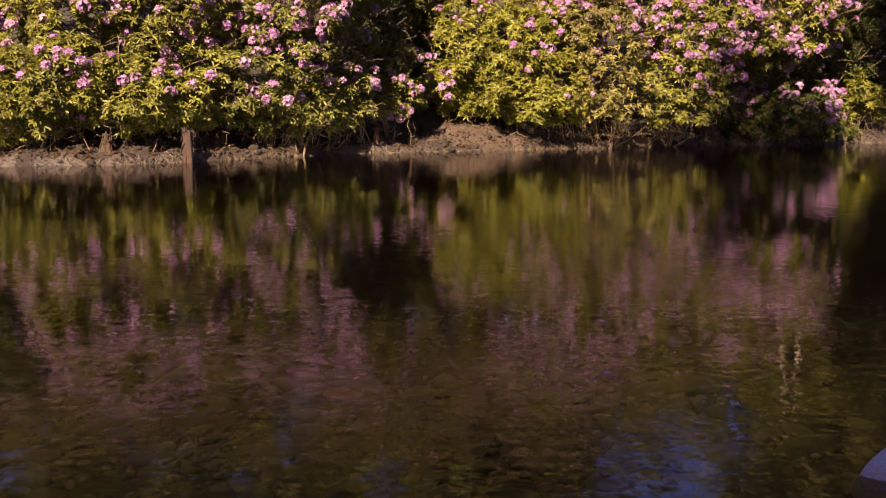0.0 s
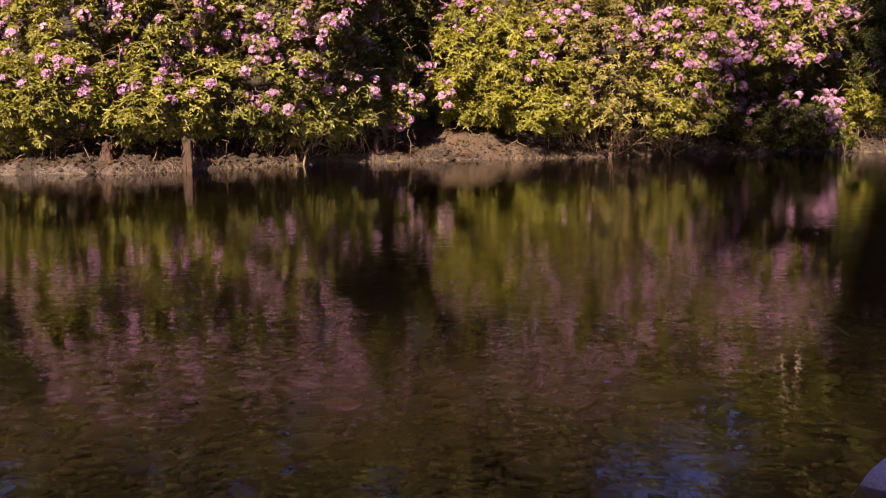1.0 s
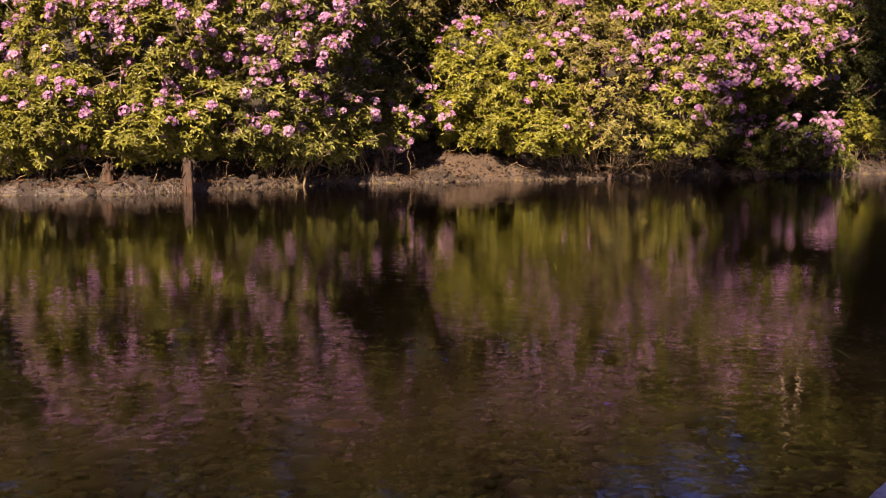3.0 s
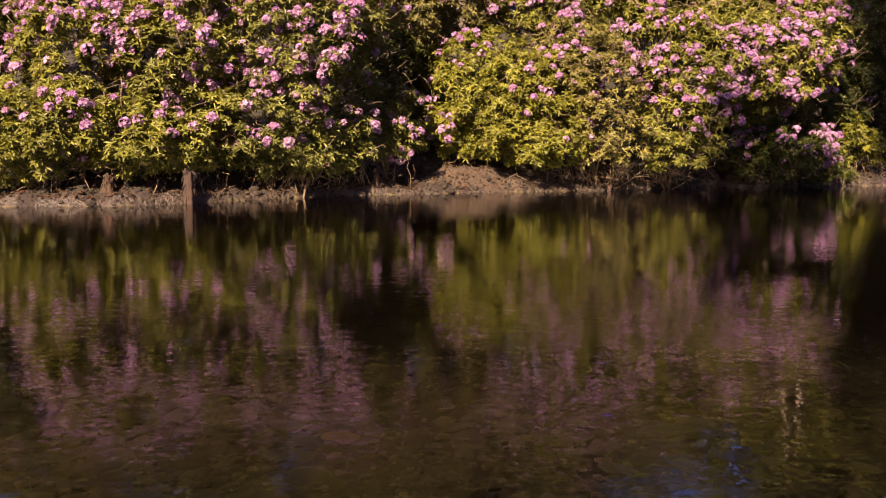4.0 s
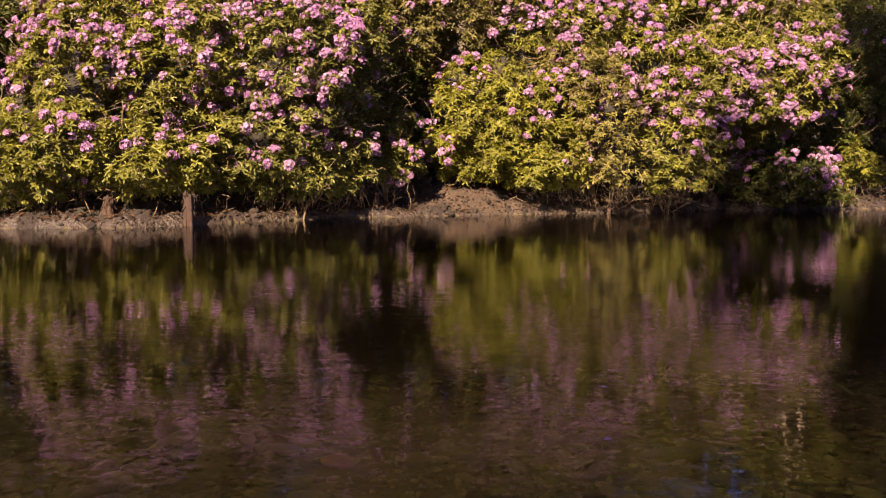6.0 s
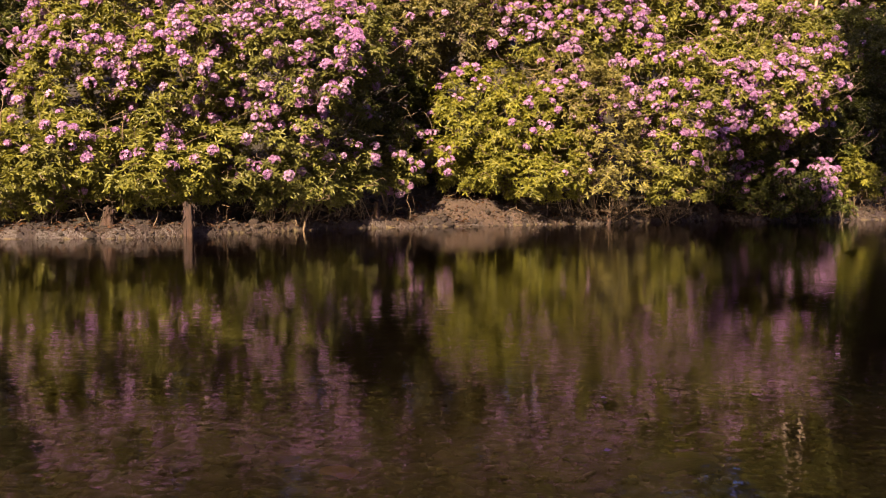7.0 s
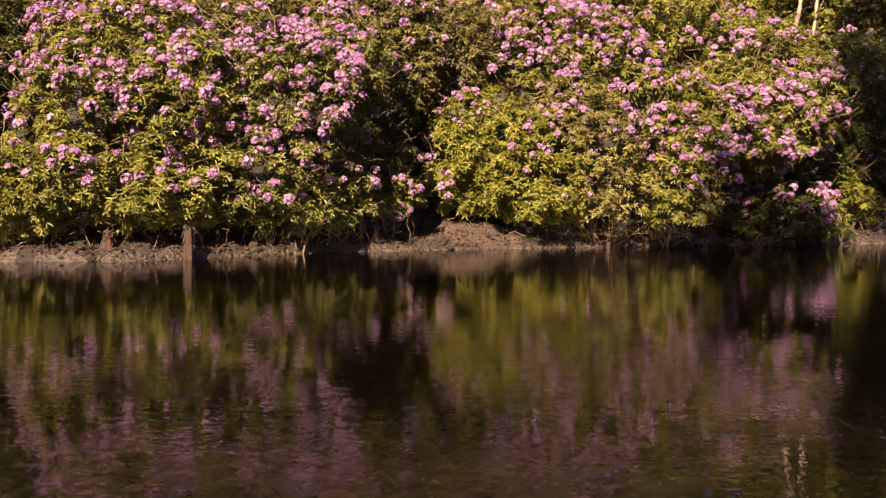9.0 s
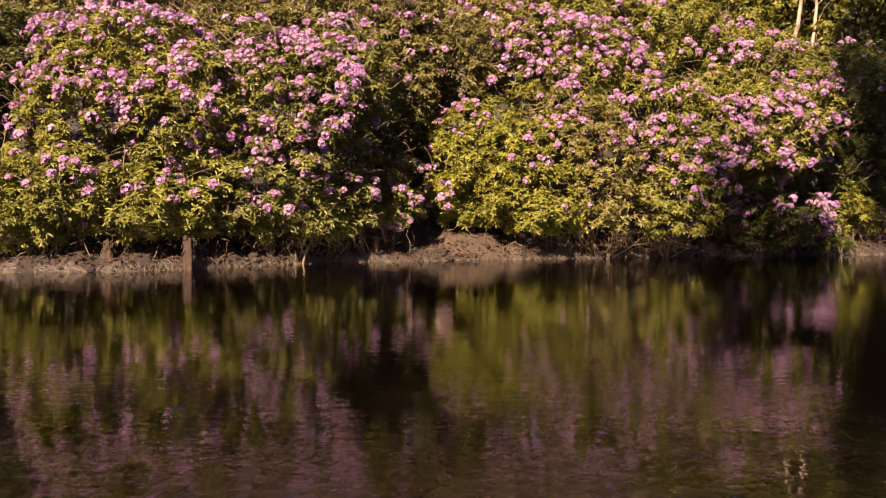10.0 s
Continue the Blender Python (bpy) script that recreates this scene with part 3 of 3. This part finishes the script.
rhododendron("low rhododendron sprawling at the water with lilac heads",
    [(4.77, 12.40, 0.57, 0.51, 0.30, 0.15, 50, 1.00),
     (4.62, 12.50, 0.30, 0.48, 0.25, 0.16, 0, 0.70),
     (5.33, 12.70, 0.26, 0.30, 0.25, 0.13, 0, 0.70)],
    LEAF_SHADED, 110, (4.9, 13.2), twigs=2.0, low_twigs=74)
rhododendron("fresh yellow-green leafy bush at the bank",
    [(5.78, 13.30, 0.67, 0.28, 0.32, 0.42, 0, 1.00),
     (6.20, 13.40, 0.53, 0.30, 0.28, 0.17, 0, 0.80)],
    LEAF_BRIGHT, 111, (6.0, 14.1), leaf_len=0.068)
# dark leaf colour adds to the shade that falls here
rhododendron("shaded rhododendron with leaves darkened for shade and violet blossom",
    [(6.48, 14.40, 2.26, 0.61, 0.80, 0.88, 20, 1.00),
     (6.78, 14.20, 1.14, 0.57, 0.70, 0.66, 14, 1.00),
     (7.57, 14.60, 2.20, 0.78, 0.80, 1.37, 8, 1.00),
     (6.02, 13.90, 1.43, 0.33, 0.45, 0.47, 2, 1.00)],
    LEAF_SHADED, 112, (6.7, 14.7), far=True)
# bush added so that the shaded gap between its neighbours reads dark
rhododendron("dense dark rhododendron added to fill the shaded gap between bushes",
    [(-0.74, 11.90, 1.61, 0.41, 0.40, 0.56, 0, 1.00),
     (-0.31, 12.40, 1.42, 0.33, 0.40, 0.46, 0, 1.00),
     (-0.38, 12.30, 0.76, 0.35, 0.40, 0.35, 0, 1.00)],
    LEAF_SHADED, 115, (-0.5, 12.7), low_twigs=3)
# bush added to cover sunlit slope and darken the hollow
rhododendron("dark leafy rhododendron added to fill the shaded hollow behind the blossom",
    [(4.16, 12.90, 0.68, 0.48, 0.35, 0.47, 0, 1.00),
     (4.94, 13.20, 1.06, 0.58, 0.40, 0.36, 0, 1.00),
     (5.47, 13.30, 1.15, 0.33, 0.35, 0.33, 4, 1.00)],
    LEAF_SHADED, 117, (4.9, 13.7), low_twigs=6, twigs=2.0)
rhododendron("bronzed olive rhododendron thicket higher on the slope",
    [(-5.16, 12.00, 3.13, 0.94, 0.70, 0.48, 38, 1.00),
     (-2.55, 11.90, 2.86, 0.86, 0.60, 0.42, 5, 1.00),
     (-1.25, 12.10, 3.11, 0.79, 0.60, 0.42, 46, 1.00),
     (-3.84, 12.80, 3.73, 1.08, 0.80, 0.44, 8, 1.00)],
    LEAF_BROWN, 113, (-3.2, 12.7), far=True, twigs=2.5, low_twigs=0)
rhododendron("tangled olive rhododendron on the slope with few flowers",
    [(-2.25, 13.20, 3.92, 1.20, 0.80, 0.45, 8, 1.00),
     (0.11, 13.20, 3.34, 0.87, 0.70, 0.45, 16, 1.00),
     (0.75, 12.90, 3.08, 0.52, 0.60, 0.40, 26, 1.00),
     (-0.41, 14.00, 4.30, 1.27, 0.80, 0.58, 10, 1.00),
     (-5.96, 13.30, 4.16, 1.54, 0.90, 0.55, 10, 1.00)],
    LEAF_TAN, 116, (-1.6, 13.7), far=True, twigs=2.5, low_twigs=0)


# ---- woodland on the slope ----
def tree_form(name, seed, height, spread, bark, leaf, label, bare=0.3, grow=1.0):
    """A broad-leaved tree: tapering trunk, limbs, and a gappy crown of many leaves."""
    rng = np.random.default_rng(seed)
    thing = new(name)
    tagged(thing, label, "tree", "trees on the slope")
    wood, crown = Build(), Build()
    top = np.array((rng.normal(0, 0.4), rng.normal(0, 0.4), height * 0.9))
    spine = wander((0, 0, -0.3), top, 12, 0.35, rng)
    tube(wood, spine, np.linspace(height * 0.018, 0.02, 12), 8)
    for k in range(22):
        t = rng.uniform(bare, 0.97)
        a = np.array([np.interp(t * 11, np.arange(12), spine[:, i]) for i in range(3)])
        az = k * 2.4 + rng.normal(0, 0.3)
        reach = spread * (1.15 - t) * rng.uniform(0.7, 1.2) + 0.4
        tip = a + np.array((math.cos(az) * reach, math.sin(az) * reach, reach * rng.uniform(0.1, 0.6)))
        limb = wander(a, tip, 7, 0.25, rng)
        tube(wood, limb, np.linspace(0.05, 0.012, 7), 5)
        for q in range(6):
            c = limb[rng.integers(2, 7)] + rng.normal(0, 0.35, 3)
            size = rng.uniform(0.35, 0.75)
            d = sphere_points(14, rng)
            whorls(crown, c + d * size * np.array((1, 1, 0.7)) * rng.uniform(0.4, 1.0, (14, 1)), d + np.array((0, 0, 0.8)), 0.195, 0.14, 4, rng, 0.1, FAR_LEAF, FAR_FACES)
    for b in (wood, crown):
        b.v = [v * grow for v in b.v]
    child("trunk", wood.mesh("trunk", bark), thing)
    child("crown", crown.mesh("crown", leaf, False), thing)
    return thing


FORMS = [
    tree_form("broadleaf_tree", 31, 11.0, 3.6, TREE_BARK, LEAF_TREE, "tall leafy broadleaf tree on the wooded slope"),
    tree_form("broadleaf_tree", 32, 9.0, 3.2, TREE_BARK, LEAF_TREE, "leafy broadleaf tree on the wooded slope", 0.2),
    tree_form("broadleaf_tree", 33, 12.5, 4.0, TREE_BARK, LEAF_TREE, "tall leafy broadleaf tree on the wooded slope", 0.25),
]
# x, y, form, size; the gap at x 5 to 6 lets the sky through
SPOTS = ((-13.5, 20, 0, 1.0), (-10, 17.5, 1, 1.0), (-7.2, 20.5, 2, 1.0), (-4.6, 18.0, 1, 1.0), (-2.4, 21.5, 0, 1.0), (0.4, 18.8, 1, 1.0), (2.35, 21.0, 2, 1.1),
         (9.2, 19.5, 0, 1.25), (12.6, 18.8, 1, 1.0), (11.5, 24.5, 2, 1.0), (2.6, 27.0, 1, 1.2), (-1.5, 27.0, 2, 1.0), (-6.0, 27.5, 0, 1.1), (15.5, 23.0, 2, 1.0),
         (-17, 22.0, 2, 1.0), (-13, 15, 1, 1.0), (-9.5, 23, 2, 1.1), (5.6, 17.6, 1, 0.42), (7.3, 18.3, 1, 0.5), (7.9, 17.0, 1, 0.5), (9.0, 17.2, 1, 0.6), (10.6, 16.6, 1, 0.7),
         (3.6, 17.8, 1, 0.5), (1.4, 23.5, 1, 1.3), (10.6, 22.5, 1, 1.5), (-7.2, 16.5, 1, 0.6),
         (4.6, 18.8, 1, 0.5), (6.4, 19.4, 1, 0.5), (7.8, 19.0, 1, 0.55), (5.4, 21.0, 1, 0.5), (2.0, 17.4, 1, 0.5), (8.6, 21.0, 1, 0.6), (7.2, 20.4, 1, 0.5), (-1.5, 17.2, 1, 0.55), (-4.0, 16.6, 1, 0.5),
         # negative y: unseen near-bank trees, added for shade and to close off sky
         (8.6, -8.5, 1, 3.0), (13.0, -7.5, 2, 2.4), (10, -14, 2, 2.6), (16, -13, 2, 2.6),
         (-14, -6, 1, 1.0), (-18, -7, 1, 1.0), (-23, -9, 1, 1.0), (-27, -8, 1, 1.0), (-21, -14, 0, 1.0), (17, -6, 0, 1.5),
         (-5.6, -5.0, 1, 1.1), (-8.6, -5.3, 1, 1.1), (-1.0, -5.2, 1, 1.1), (-3.2, -5.4, 1, 1.0), (-11.4, -5.6, 1, 1.1), (0.4, -4.8, 1, 1.05), (3.4, -5.0, 1, 1.05), (6.4, -5.2, 1, 1.1), (8.9, 20.3, 1, 1.05), (8.2, 19.2, 1, 0.9))
# unseen tall trees added on the near bank to shade the far bank downstream: x, y, form, size, turn
SHADE_TREES = ((1.1, -7.5, 1, 2.4, 30), (2.7, -9.7, 2, 2.77, 80), (-1.7, -9.1, 0, 1.81, 210), (3.0, -8.7, 1, 2.72, 280), (0.1, -10.0, 1, 2.24, 320))
used = set()
for k, (x, y, form, size) in enumerate(SPOTS):
    m = pose(x, y, land_at(x, y), 0, 0, 67.0 * k)
    if form not in used:
        used.add(form)
        FORMS[form].matrix_basis = m
    else:
        copy_thing(FORMS[form], m @ Matrix.Scale(size, 4))
for x, y, form, size, turn in SHADE_TREES:
    tagged(copy_thing(FORMS[form], pose(x, y, land_at(x, y), 0, 0, turn) @ Matrix.Scale(size, 4)), "unseen very tall leafy broadleaf tree added on the near bank for shade")


def birch(x, y, top, r, seed):
    """A slim pale tree, leaning, with a light crown above."""
    rng = np.random.default_rng(seed)
    thing = tagged(new("birch_tree"), "slim pale-barked tree among the leaves on the slope", "tree", "pale trees")
    z = land_at(x, y)
    thing.location = (x, y, z)
    wood, crown = Build(), Build()
    spine = wander((0, 0, -0.2), (top[0] - x, top[1] - y, top[2] - z), 10, 0.16, rng)
    tube(wood, spine, np.linspace(r, r * 0.45, 10), 8)
    for k in range(9):
        a = spine[rng.integers(5, 10)]
        tip = a + np.array((rng.normal(0, 0.6), rng.normal(0, 0.5), rng.uniform(0.1, 0.9)))
        tube(wood, wander(a, tip, 5, 0.1, rng), np.linspace(r * 0.16, 0.004, 5), 4)
        d = sphere_points(26, rng)
        whorls(crown, tip + d * 0.4 * rng.uniform(0.3, 1, (26, 1)), d + np.array((0, 0, 0.6)), 0.08, 0.045, 5, rng, 0.1)
    child("trunk", wood.mesh("trunk", PALE_BARK), thing)
    child("crown", crown.mesh("crown", LEAF_TREE, False), thing)


birch(6.0, 17.0, (6.72, 17.0, 5.6), 0.06, 64)
birch(6.6, 17.3, (7.05, 17.3, 5.4), 0.05, 62)
birch(6.2, 15.9, (7.9, 14.9, 4.6), 0.022, 63)


# ---- stumps, stones and drift at the water's edge ----
def stump(label, x, y, r, h, seed, lean=(0.0, 0.0), flare=0.45, head=0.0, shreds=26):
    """A broken, fluted stump with a flared foot, a splintered top and shreds of bark along it."""
    rng = np.random.default_rng(seed)
    z0 = land_at(x, y) - 0.06
    sides, rows = 22, 15
    b = Build()
    a = 2 * math.pi * np.arange(sides) / sides
    ring = np.stack([np.cos(a), np.sin(a), np.zeros(sides)], 1)
    verts = []
    for i in range(rows):
        t = i / (rows - 1)
        grain = 1 + 0.20 * np.sin(3 * a + seed + 1.5 * t) + 0.12 * np.sin(7 * a + 2 * t) + 0.16 * lattice(ring * 2.2 + np.array((seed * 3.1, 0, t * 4.0)))
        width = (1 + flare * (1 - t) ** 4) * (1.08 - 0.2 * t + head * t ** 3 + 0.10 * math.sin(9 * t + seed))
        rr = r * grain * width * (1 + rng.normal(0, 0.06, sides))
        zz = h * t + (rng.uniform(-0.26, 0.12, sides) * h * 0.5 if i == rows - 1 else rng.normal(0, 0.006, sides))
        verts.append(np.stack([rr * np.cos(a) + lean[0] * t, rr * np.sin(a) + lean[1] * t, zz + 0 * a], 1))
    verts.append(np.array([(lean[0] * 0.9, lean[1] * 0.9, h * 0.82)]))
    quads = [(i * sides + s, i * sides + (s + 1) % sides, (i + 1) * sides + (s + 1) % sides, (i + 1) * sides + s) for i in range(rows - 1) for s in range(sides)]
    tris = [((rows - 1) * sides + s, (rows - 1) * sides + (s + 1) % sides, rows * sides) for s in range(sides)]
    b.put(np.concatenate(verts), quads)
    b.f.append(np.asarray(tris))
    for k in range(shreds):
        ang, t = rng.uniform(0, 6.283), rng.uniform(0.35, 1.0)
        out = np.array((math.cos(ang), math.sin(ang), 0))
        top = out * r * (1.0 + head * t ** 3) * rng.uniform(0.7, 1.15) + np.array((lean[0] * t, lean[1] * t, h * t))
        foot = top + out * r * rng.uniform(-0.1, 0.5) + np.array((rng.normal(0, 0.012), rng.normal(0, 0.012), -h * rng.uniform(0.12, 0.45)))
        tube(b, wander(top, foot, 5, 0.012, rng), np.linspace(0.008, 0.003, 5), 4)
    ob = new("tree_stump", b.mesh("tree_stump", STUMP_WOOD))
    ob.location = (x, y, z0)
    return tagged(ob, label, "stump")


stump("weathered upright wooden stump at the water's edge", -2.57, 9.12, 0.040, 0.42, 3, (0.01, 0.0), 0.35, 0.30)
stump("short pale wooden stump on the muddy bank", -0.79, 10.66, 0.032, 0.24, 5, (0.01, 0.0), 0.5, 0.1, 12)
stump("gnarled brown root stump under the bushes", -3.40, 9.12, 0.040, 0.24, 8, (0.04, 0.0), 1.5, 0.3, 46)
stump("mossy root standing in the shallow water", 2.08, 11.45, 0.020, 0.22, 9, (0.05, 0.08), 0.8, 0.1, 14)


def root_mass(label, name, x, y, h, spread, arms, seed, r=0.012):
    """Bare crooked stems or roots that fork from one foot."""
    rng = np.random.default_rng(seed)
    z0 = land_at(x, y)
    b = Build()
    for k in range(arms):
        tip = np.array((rng.normal(0, spread), rng.normal(0, spread * 0.5), h * rng.uniform(0.6, 1.1)))
        path = wander((rng.normal(0, 0.012), 0, -0.04), tip, 7, 0.08 * h + 0.02, rng)
        tube(b, path, np.linspace(r, r * 0.35, 7), 5)
        for q in range(2):
            a = path[rng.integers(3, 6)]
            tube(b, wander(a, a + np.array((rng.normal(0, spread), rng.normal(0, spread * 0.4), h * rng.uniform(0.1, 0.4))), 5, 0.04, rng), np.linspace(r * 0.5, r * 0.2, 5), 4)
    ob = new(name, b.mesh(name, BARK))
    ob.location = (x, y, z0)
    return tagged(ob, label, "branch")


root_mass("forked bare grey-brown stem at the foot of the bushes", "bare_stem", -1.56, 10.02, 0.30, 0.07, 3, 41, 0.014)
root_mass("tangle of bare twigs rooted at the water's edge", "dead_branch", 2.15, 11.62, 0.34, 0.16, 9, 42, 0.007)
root_mass("tangle of bare twigs rooted at the water's edge", "dead_branch", 2.95, 11.98, 0.30, 0.20, 12, 43, 0.006)
root_mass("brown twiggy roots on the muddy bank", "dead_branch", -3.95, 8.95, 0.24, 0.16, 8, 44, 0.007)
root_mass("brown twiggy roots on the muddy bank", "dead_branch", -1.9, 9.95, 0.26, 0.14, 8, 45, 0.006)

droop = Build()
tube(droop, np.array([(-0.06, 0.12, 0.46), (-0.03, 0.06, 0.36), (0.0, 0.02, 0.22), (0.02, 0.0, 0.10), (-0.02, -0.02, -0.03)]), (0.006, 0.008, 0.008, 0.007, 0.005), 5)
twig = tagged(new("dead_branch", droop.mesh("dead_branch", PALE_BARK)), "pale drooping twig that dips into the water", "branch")
twig.location = (5.70, 12.92, 0.0)


def stone_mesh(seed, mat, level=2, flat=0.6, name="stone"):
    bm = bmesh.new()
    bmesh.ops.create_icosphere(bm, subdivisions=level, radius=1.0)
    co = np.array([v.co[:] for v in bm.verts])
    k = 1 + 0.28 * lattice(co * 1.1 + seed * 5.3) + 0.10 * lattice(co * 2.7 + seed)
    co = np.sign(co) * np.abs(co) ** 0.85 * k[:, None] * np.array((1.0, 0.78, flat))
    for v, c in zip(bm.verts, co):
        v.co = c
    for f in bm.faces:
        f.smooth = True
    me = bpy.data.meshes.new(name)
    bm.to_mesh(me)
    bm.free()
    me.materials.append(mat)
    return me


def broken_rock(seed, mat):
    """An angular slab: a ball cut by a few planes, its edges a little worn."""
    rng = np.random.default_rng(seed)
    bm = bmesh.new()
    bmesh.ops.create_icosphere(bm, subdivisions=4, radius=1.0)
    co = np.array([v.co[:] for v in bm.verts])
    cuts = [((0.05, -0.12, 1.0), 0.42), ((-0.85, -0.5, 0.2), 0.62), ((0.1, -1.0, 0.25), 0.60), ((0.9, -0.3, 0.15), 0.7), ((0.2, 1.0, 0.1), 0.7), ((-0.6, 0.7, 0.3), 0.66), ((-0.5, -0.55, 0.75), 0.60)]
    for n, h in cuts:
        n = np.array(n) / np.linalg.norm(n)
        over = np.maximum(0, co @ n - h)
        co = co - over[:, None] * n * 0.96
    co = co * (1 + 0.035 * lattice(co * 4.0 + seed) + 0.015 * lattice(co * 11.0 + seed))[:, None]
    for v, c in zip(bm.verts, co):
        v.co = c
    me = bpy.data.meshes.new("rock")
    bm.to_mesh(me)
    bm.free()
    me.materials.append(mat)
    return me


rock = new("rock", broken_rock(4, GREY_STONE))
rock.matrix_basis = pose(0.878, 1.59, -0.012, 0, 3, 12) @ Matrix.Diagonal((0.125, 0.105, 0.075, 1))
tagged(rock, "pale blue-grey rock breaking the shallow water", "rock")

BED_FORMS = [stone_mesh(s, BED_STONE, 2, 0.5) for s in (21, 22, 23, 24, 25, 26)]
rng = np.random.default_rng(91)
for k in range(290):
    y = 1.25 + 2.6 * rng.random() ** 1.3
    x = rng.uniform(-0.62, 0.62) * y
    s = rng.uniform(0.014, 0.045) * (1.9 if rng.random() < 0.15 else 1.0)
    ob = child("stone", BED_FORMS[rng.integers(0, 6)], ground)
    ob.matrix_basis = pose(x, y, land_at(x, y) + s * 0.12, rng.normal(0, 10), rng.normal(0, 10), rng.uniform(0, 360)) @ Matrix.Diagonal((s * rng.uniform(1.0, 1.5), s, s * 0.6, 1))

gravel = Build()
grit = stone_mesh(40, BED_GRAVEL, 1, 0.55)
gv = np.array([v.co[:] for v in grit.vertices])
gf = np.array([p.vertices[:] for p in grit.polygons])
gy = rng.uniform(0.9, 5.0, 6000)
gx = rng.uniform(-0.70, 0.70, 6000) * gy
gz = land(gx, gy)
for x, y, z in zip(gx, gy, gz):
    s = rng.uniform(0.007, 0.024)
    a = rng.uniform(0, 6.283)
    spin = np.array(((math.cos(a), -math.sin(a), 0), (math.sin(a), math.cos(a), 0), (0, 0, 1)))
    gravel.put(gv @ spin.T * s * rng.uniform(0.7, 1.3, 3) + (x, y, z), gf)
child("gravel", gravel.mesh("gravel", BED_GRAVEL), ground, "small brown gravel on the river bed", "stuff")

BANK_FORMS = [stone_mesh(s, BANK_STONE, 2, 0.65) for s in (51, 52, 53, 54, 55)]
for k in range(100):
    x = rng.uniform(-5.2, 6.6)
    d = abs(rng.normal(0.05, 0.28))
    y = float(shore(np.array([x]))[0]) + d - 0.02
    s = rng.uniform(0.02, 0.06) * 1.0
    ob = child("stone", BANK_FORMS[rng.integers(0, 5)], ground)
    ob.matrix_basis = pose(x, y, land_at(x, y) - s * 0.12, rng.normal(0, 14), rng.normal(0, 14), rng.uniform(0, 360)) @ Matrix.Diagonal((s, s, s, 1))

# crumbled clods of earth along the bank
clods = Build()
lump = stone_mesh(44, SOIL, 1, 0.7)
cv = np.array([v.co[:] for v in lump.vertices])
cf = np.array([p.vertices[:] for p in lump.polygons])
kx = rng.uniform(-5.6, 7.0, 3400)
kd = np.abs(rng.normal(0.0, 0.33, 3400))
ky = shore(kx) + kd + 0.01
kz = land(kx, ky)
for x, y, z in zip(kx, ky, kz):
    s = rng.uniform(0.006, 0.024) * (1.9 if rng.random() < 0.06 else 1.0)
    a = rng.uniform(0, 6.283)
    spin = np.array(((math.cos(a), -math.sin(a), 0), (math.sin(a), math.cos(a), 0), (0, 0, 1)))
    clods.put(cv @ spin.T * s * rng.uniform(0.6, 1.4, 3) + (x, y, z), cf)
child("clods", clods.mesh("clods", CLOD, False), ground, "crumbled brown earth on the bank", "stuff")

# dead leaves strewn along the bank
litter = Build()
lx = rng.uniform(-6, 7.5, 5200)
ly = shore(lx) + np.abs(rng.normal(0.15, 0.6, 5200)) + 0.05
bare = (lx > -0.25) & (lx < 1.9) & (rng.random(5200) < 0.5)
lx, ly = lx[~bare], ly[~bare]
whorls(litter, np.stack([lx, ly, land(lx, ly) + 0.008], 1), np.tile(np.array((0, 0, 1.0)), (len(lx), 1)) + rng.normal(0, 0.3, (len(lx), 3)), 0.06, 0.022, 1, rng, 0.1)
tagged(new("leaf_litter", litter.mesh("leaf_litter", LEAF_DRY, False)), "brown dead leaves strewn on the muddy bank", "leaf litter", kind="stuff")

# a weathered boulder at the foot of the bank, and an ochre slab on the bed
boulder = new("boulder", stone_mesh(61, BANK_STONE, 3, 0.7, "boulder"))
boulder.matrix_basis = pose(-3.32, 9.02, 0.02, 4, 6, 20) @ Matrix.Diagonal((0.19, 0.16, 0.13, 1))
tagged(boulder, "rounded earth-brown boulder at the water's edge", "boulder")
slab = child("stone", stone_mesh(62, OCHRE_STONE, 3, 0.3, "slab"), ground, "flat ochre stone under the water")
slab.matrix_basis = pose(-0.313, 2.70, land_at(-0.313, 2.70) + 0.012, 0, 0, 10) @ Matrix.Diagonal((0.055, 0.05, 0.06, 1))

# a curled dead leaf afloat
b = Build()
whorls(b, np.array([(0.0, 0.0, 0.0)]), np.array([(0.0, 0.0, 1.0)]), 0.055, 0.016, 1, np.random.default_rng(2), 0.05)
raft = tagged(new("floating_leaf", b.mesh("floating_leaf", LEAF_BRIGHT)), "curled pale dead leaf floating on the water", "leaf")
raft.matrix_basis = pose(1.22, 2.63, 0.006, 0, 0, 160)

# fallen petals afloat
for x, y, turn in ((0.491, 2.702, 20), (0.420, 2.191, 75), (1.73, 5.989, 130), (1.498, 3.382, 200)):
    b = Build()
    whorls(b, np.array([(0.0, 0.0, 0.0)]), np.array([(0.0, 0.0, 1.0)]), 0.016, 0.014, 3, np.random.default_rng(turn), 0.15)
    petal = tagged(new("floating_petal", b.mesh("floating_petal", PETALS)), "pale lilac petals floating on the water", "petal", "fallen petals")
    petal.matrix_basis = pose(x, y, 0.006, 0, 0, turn)
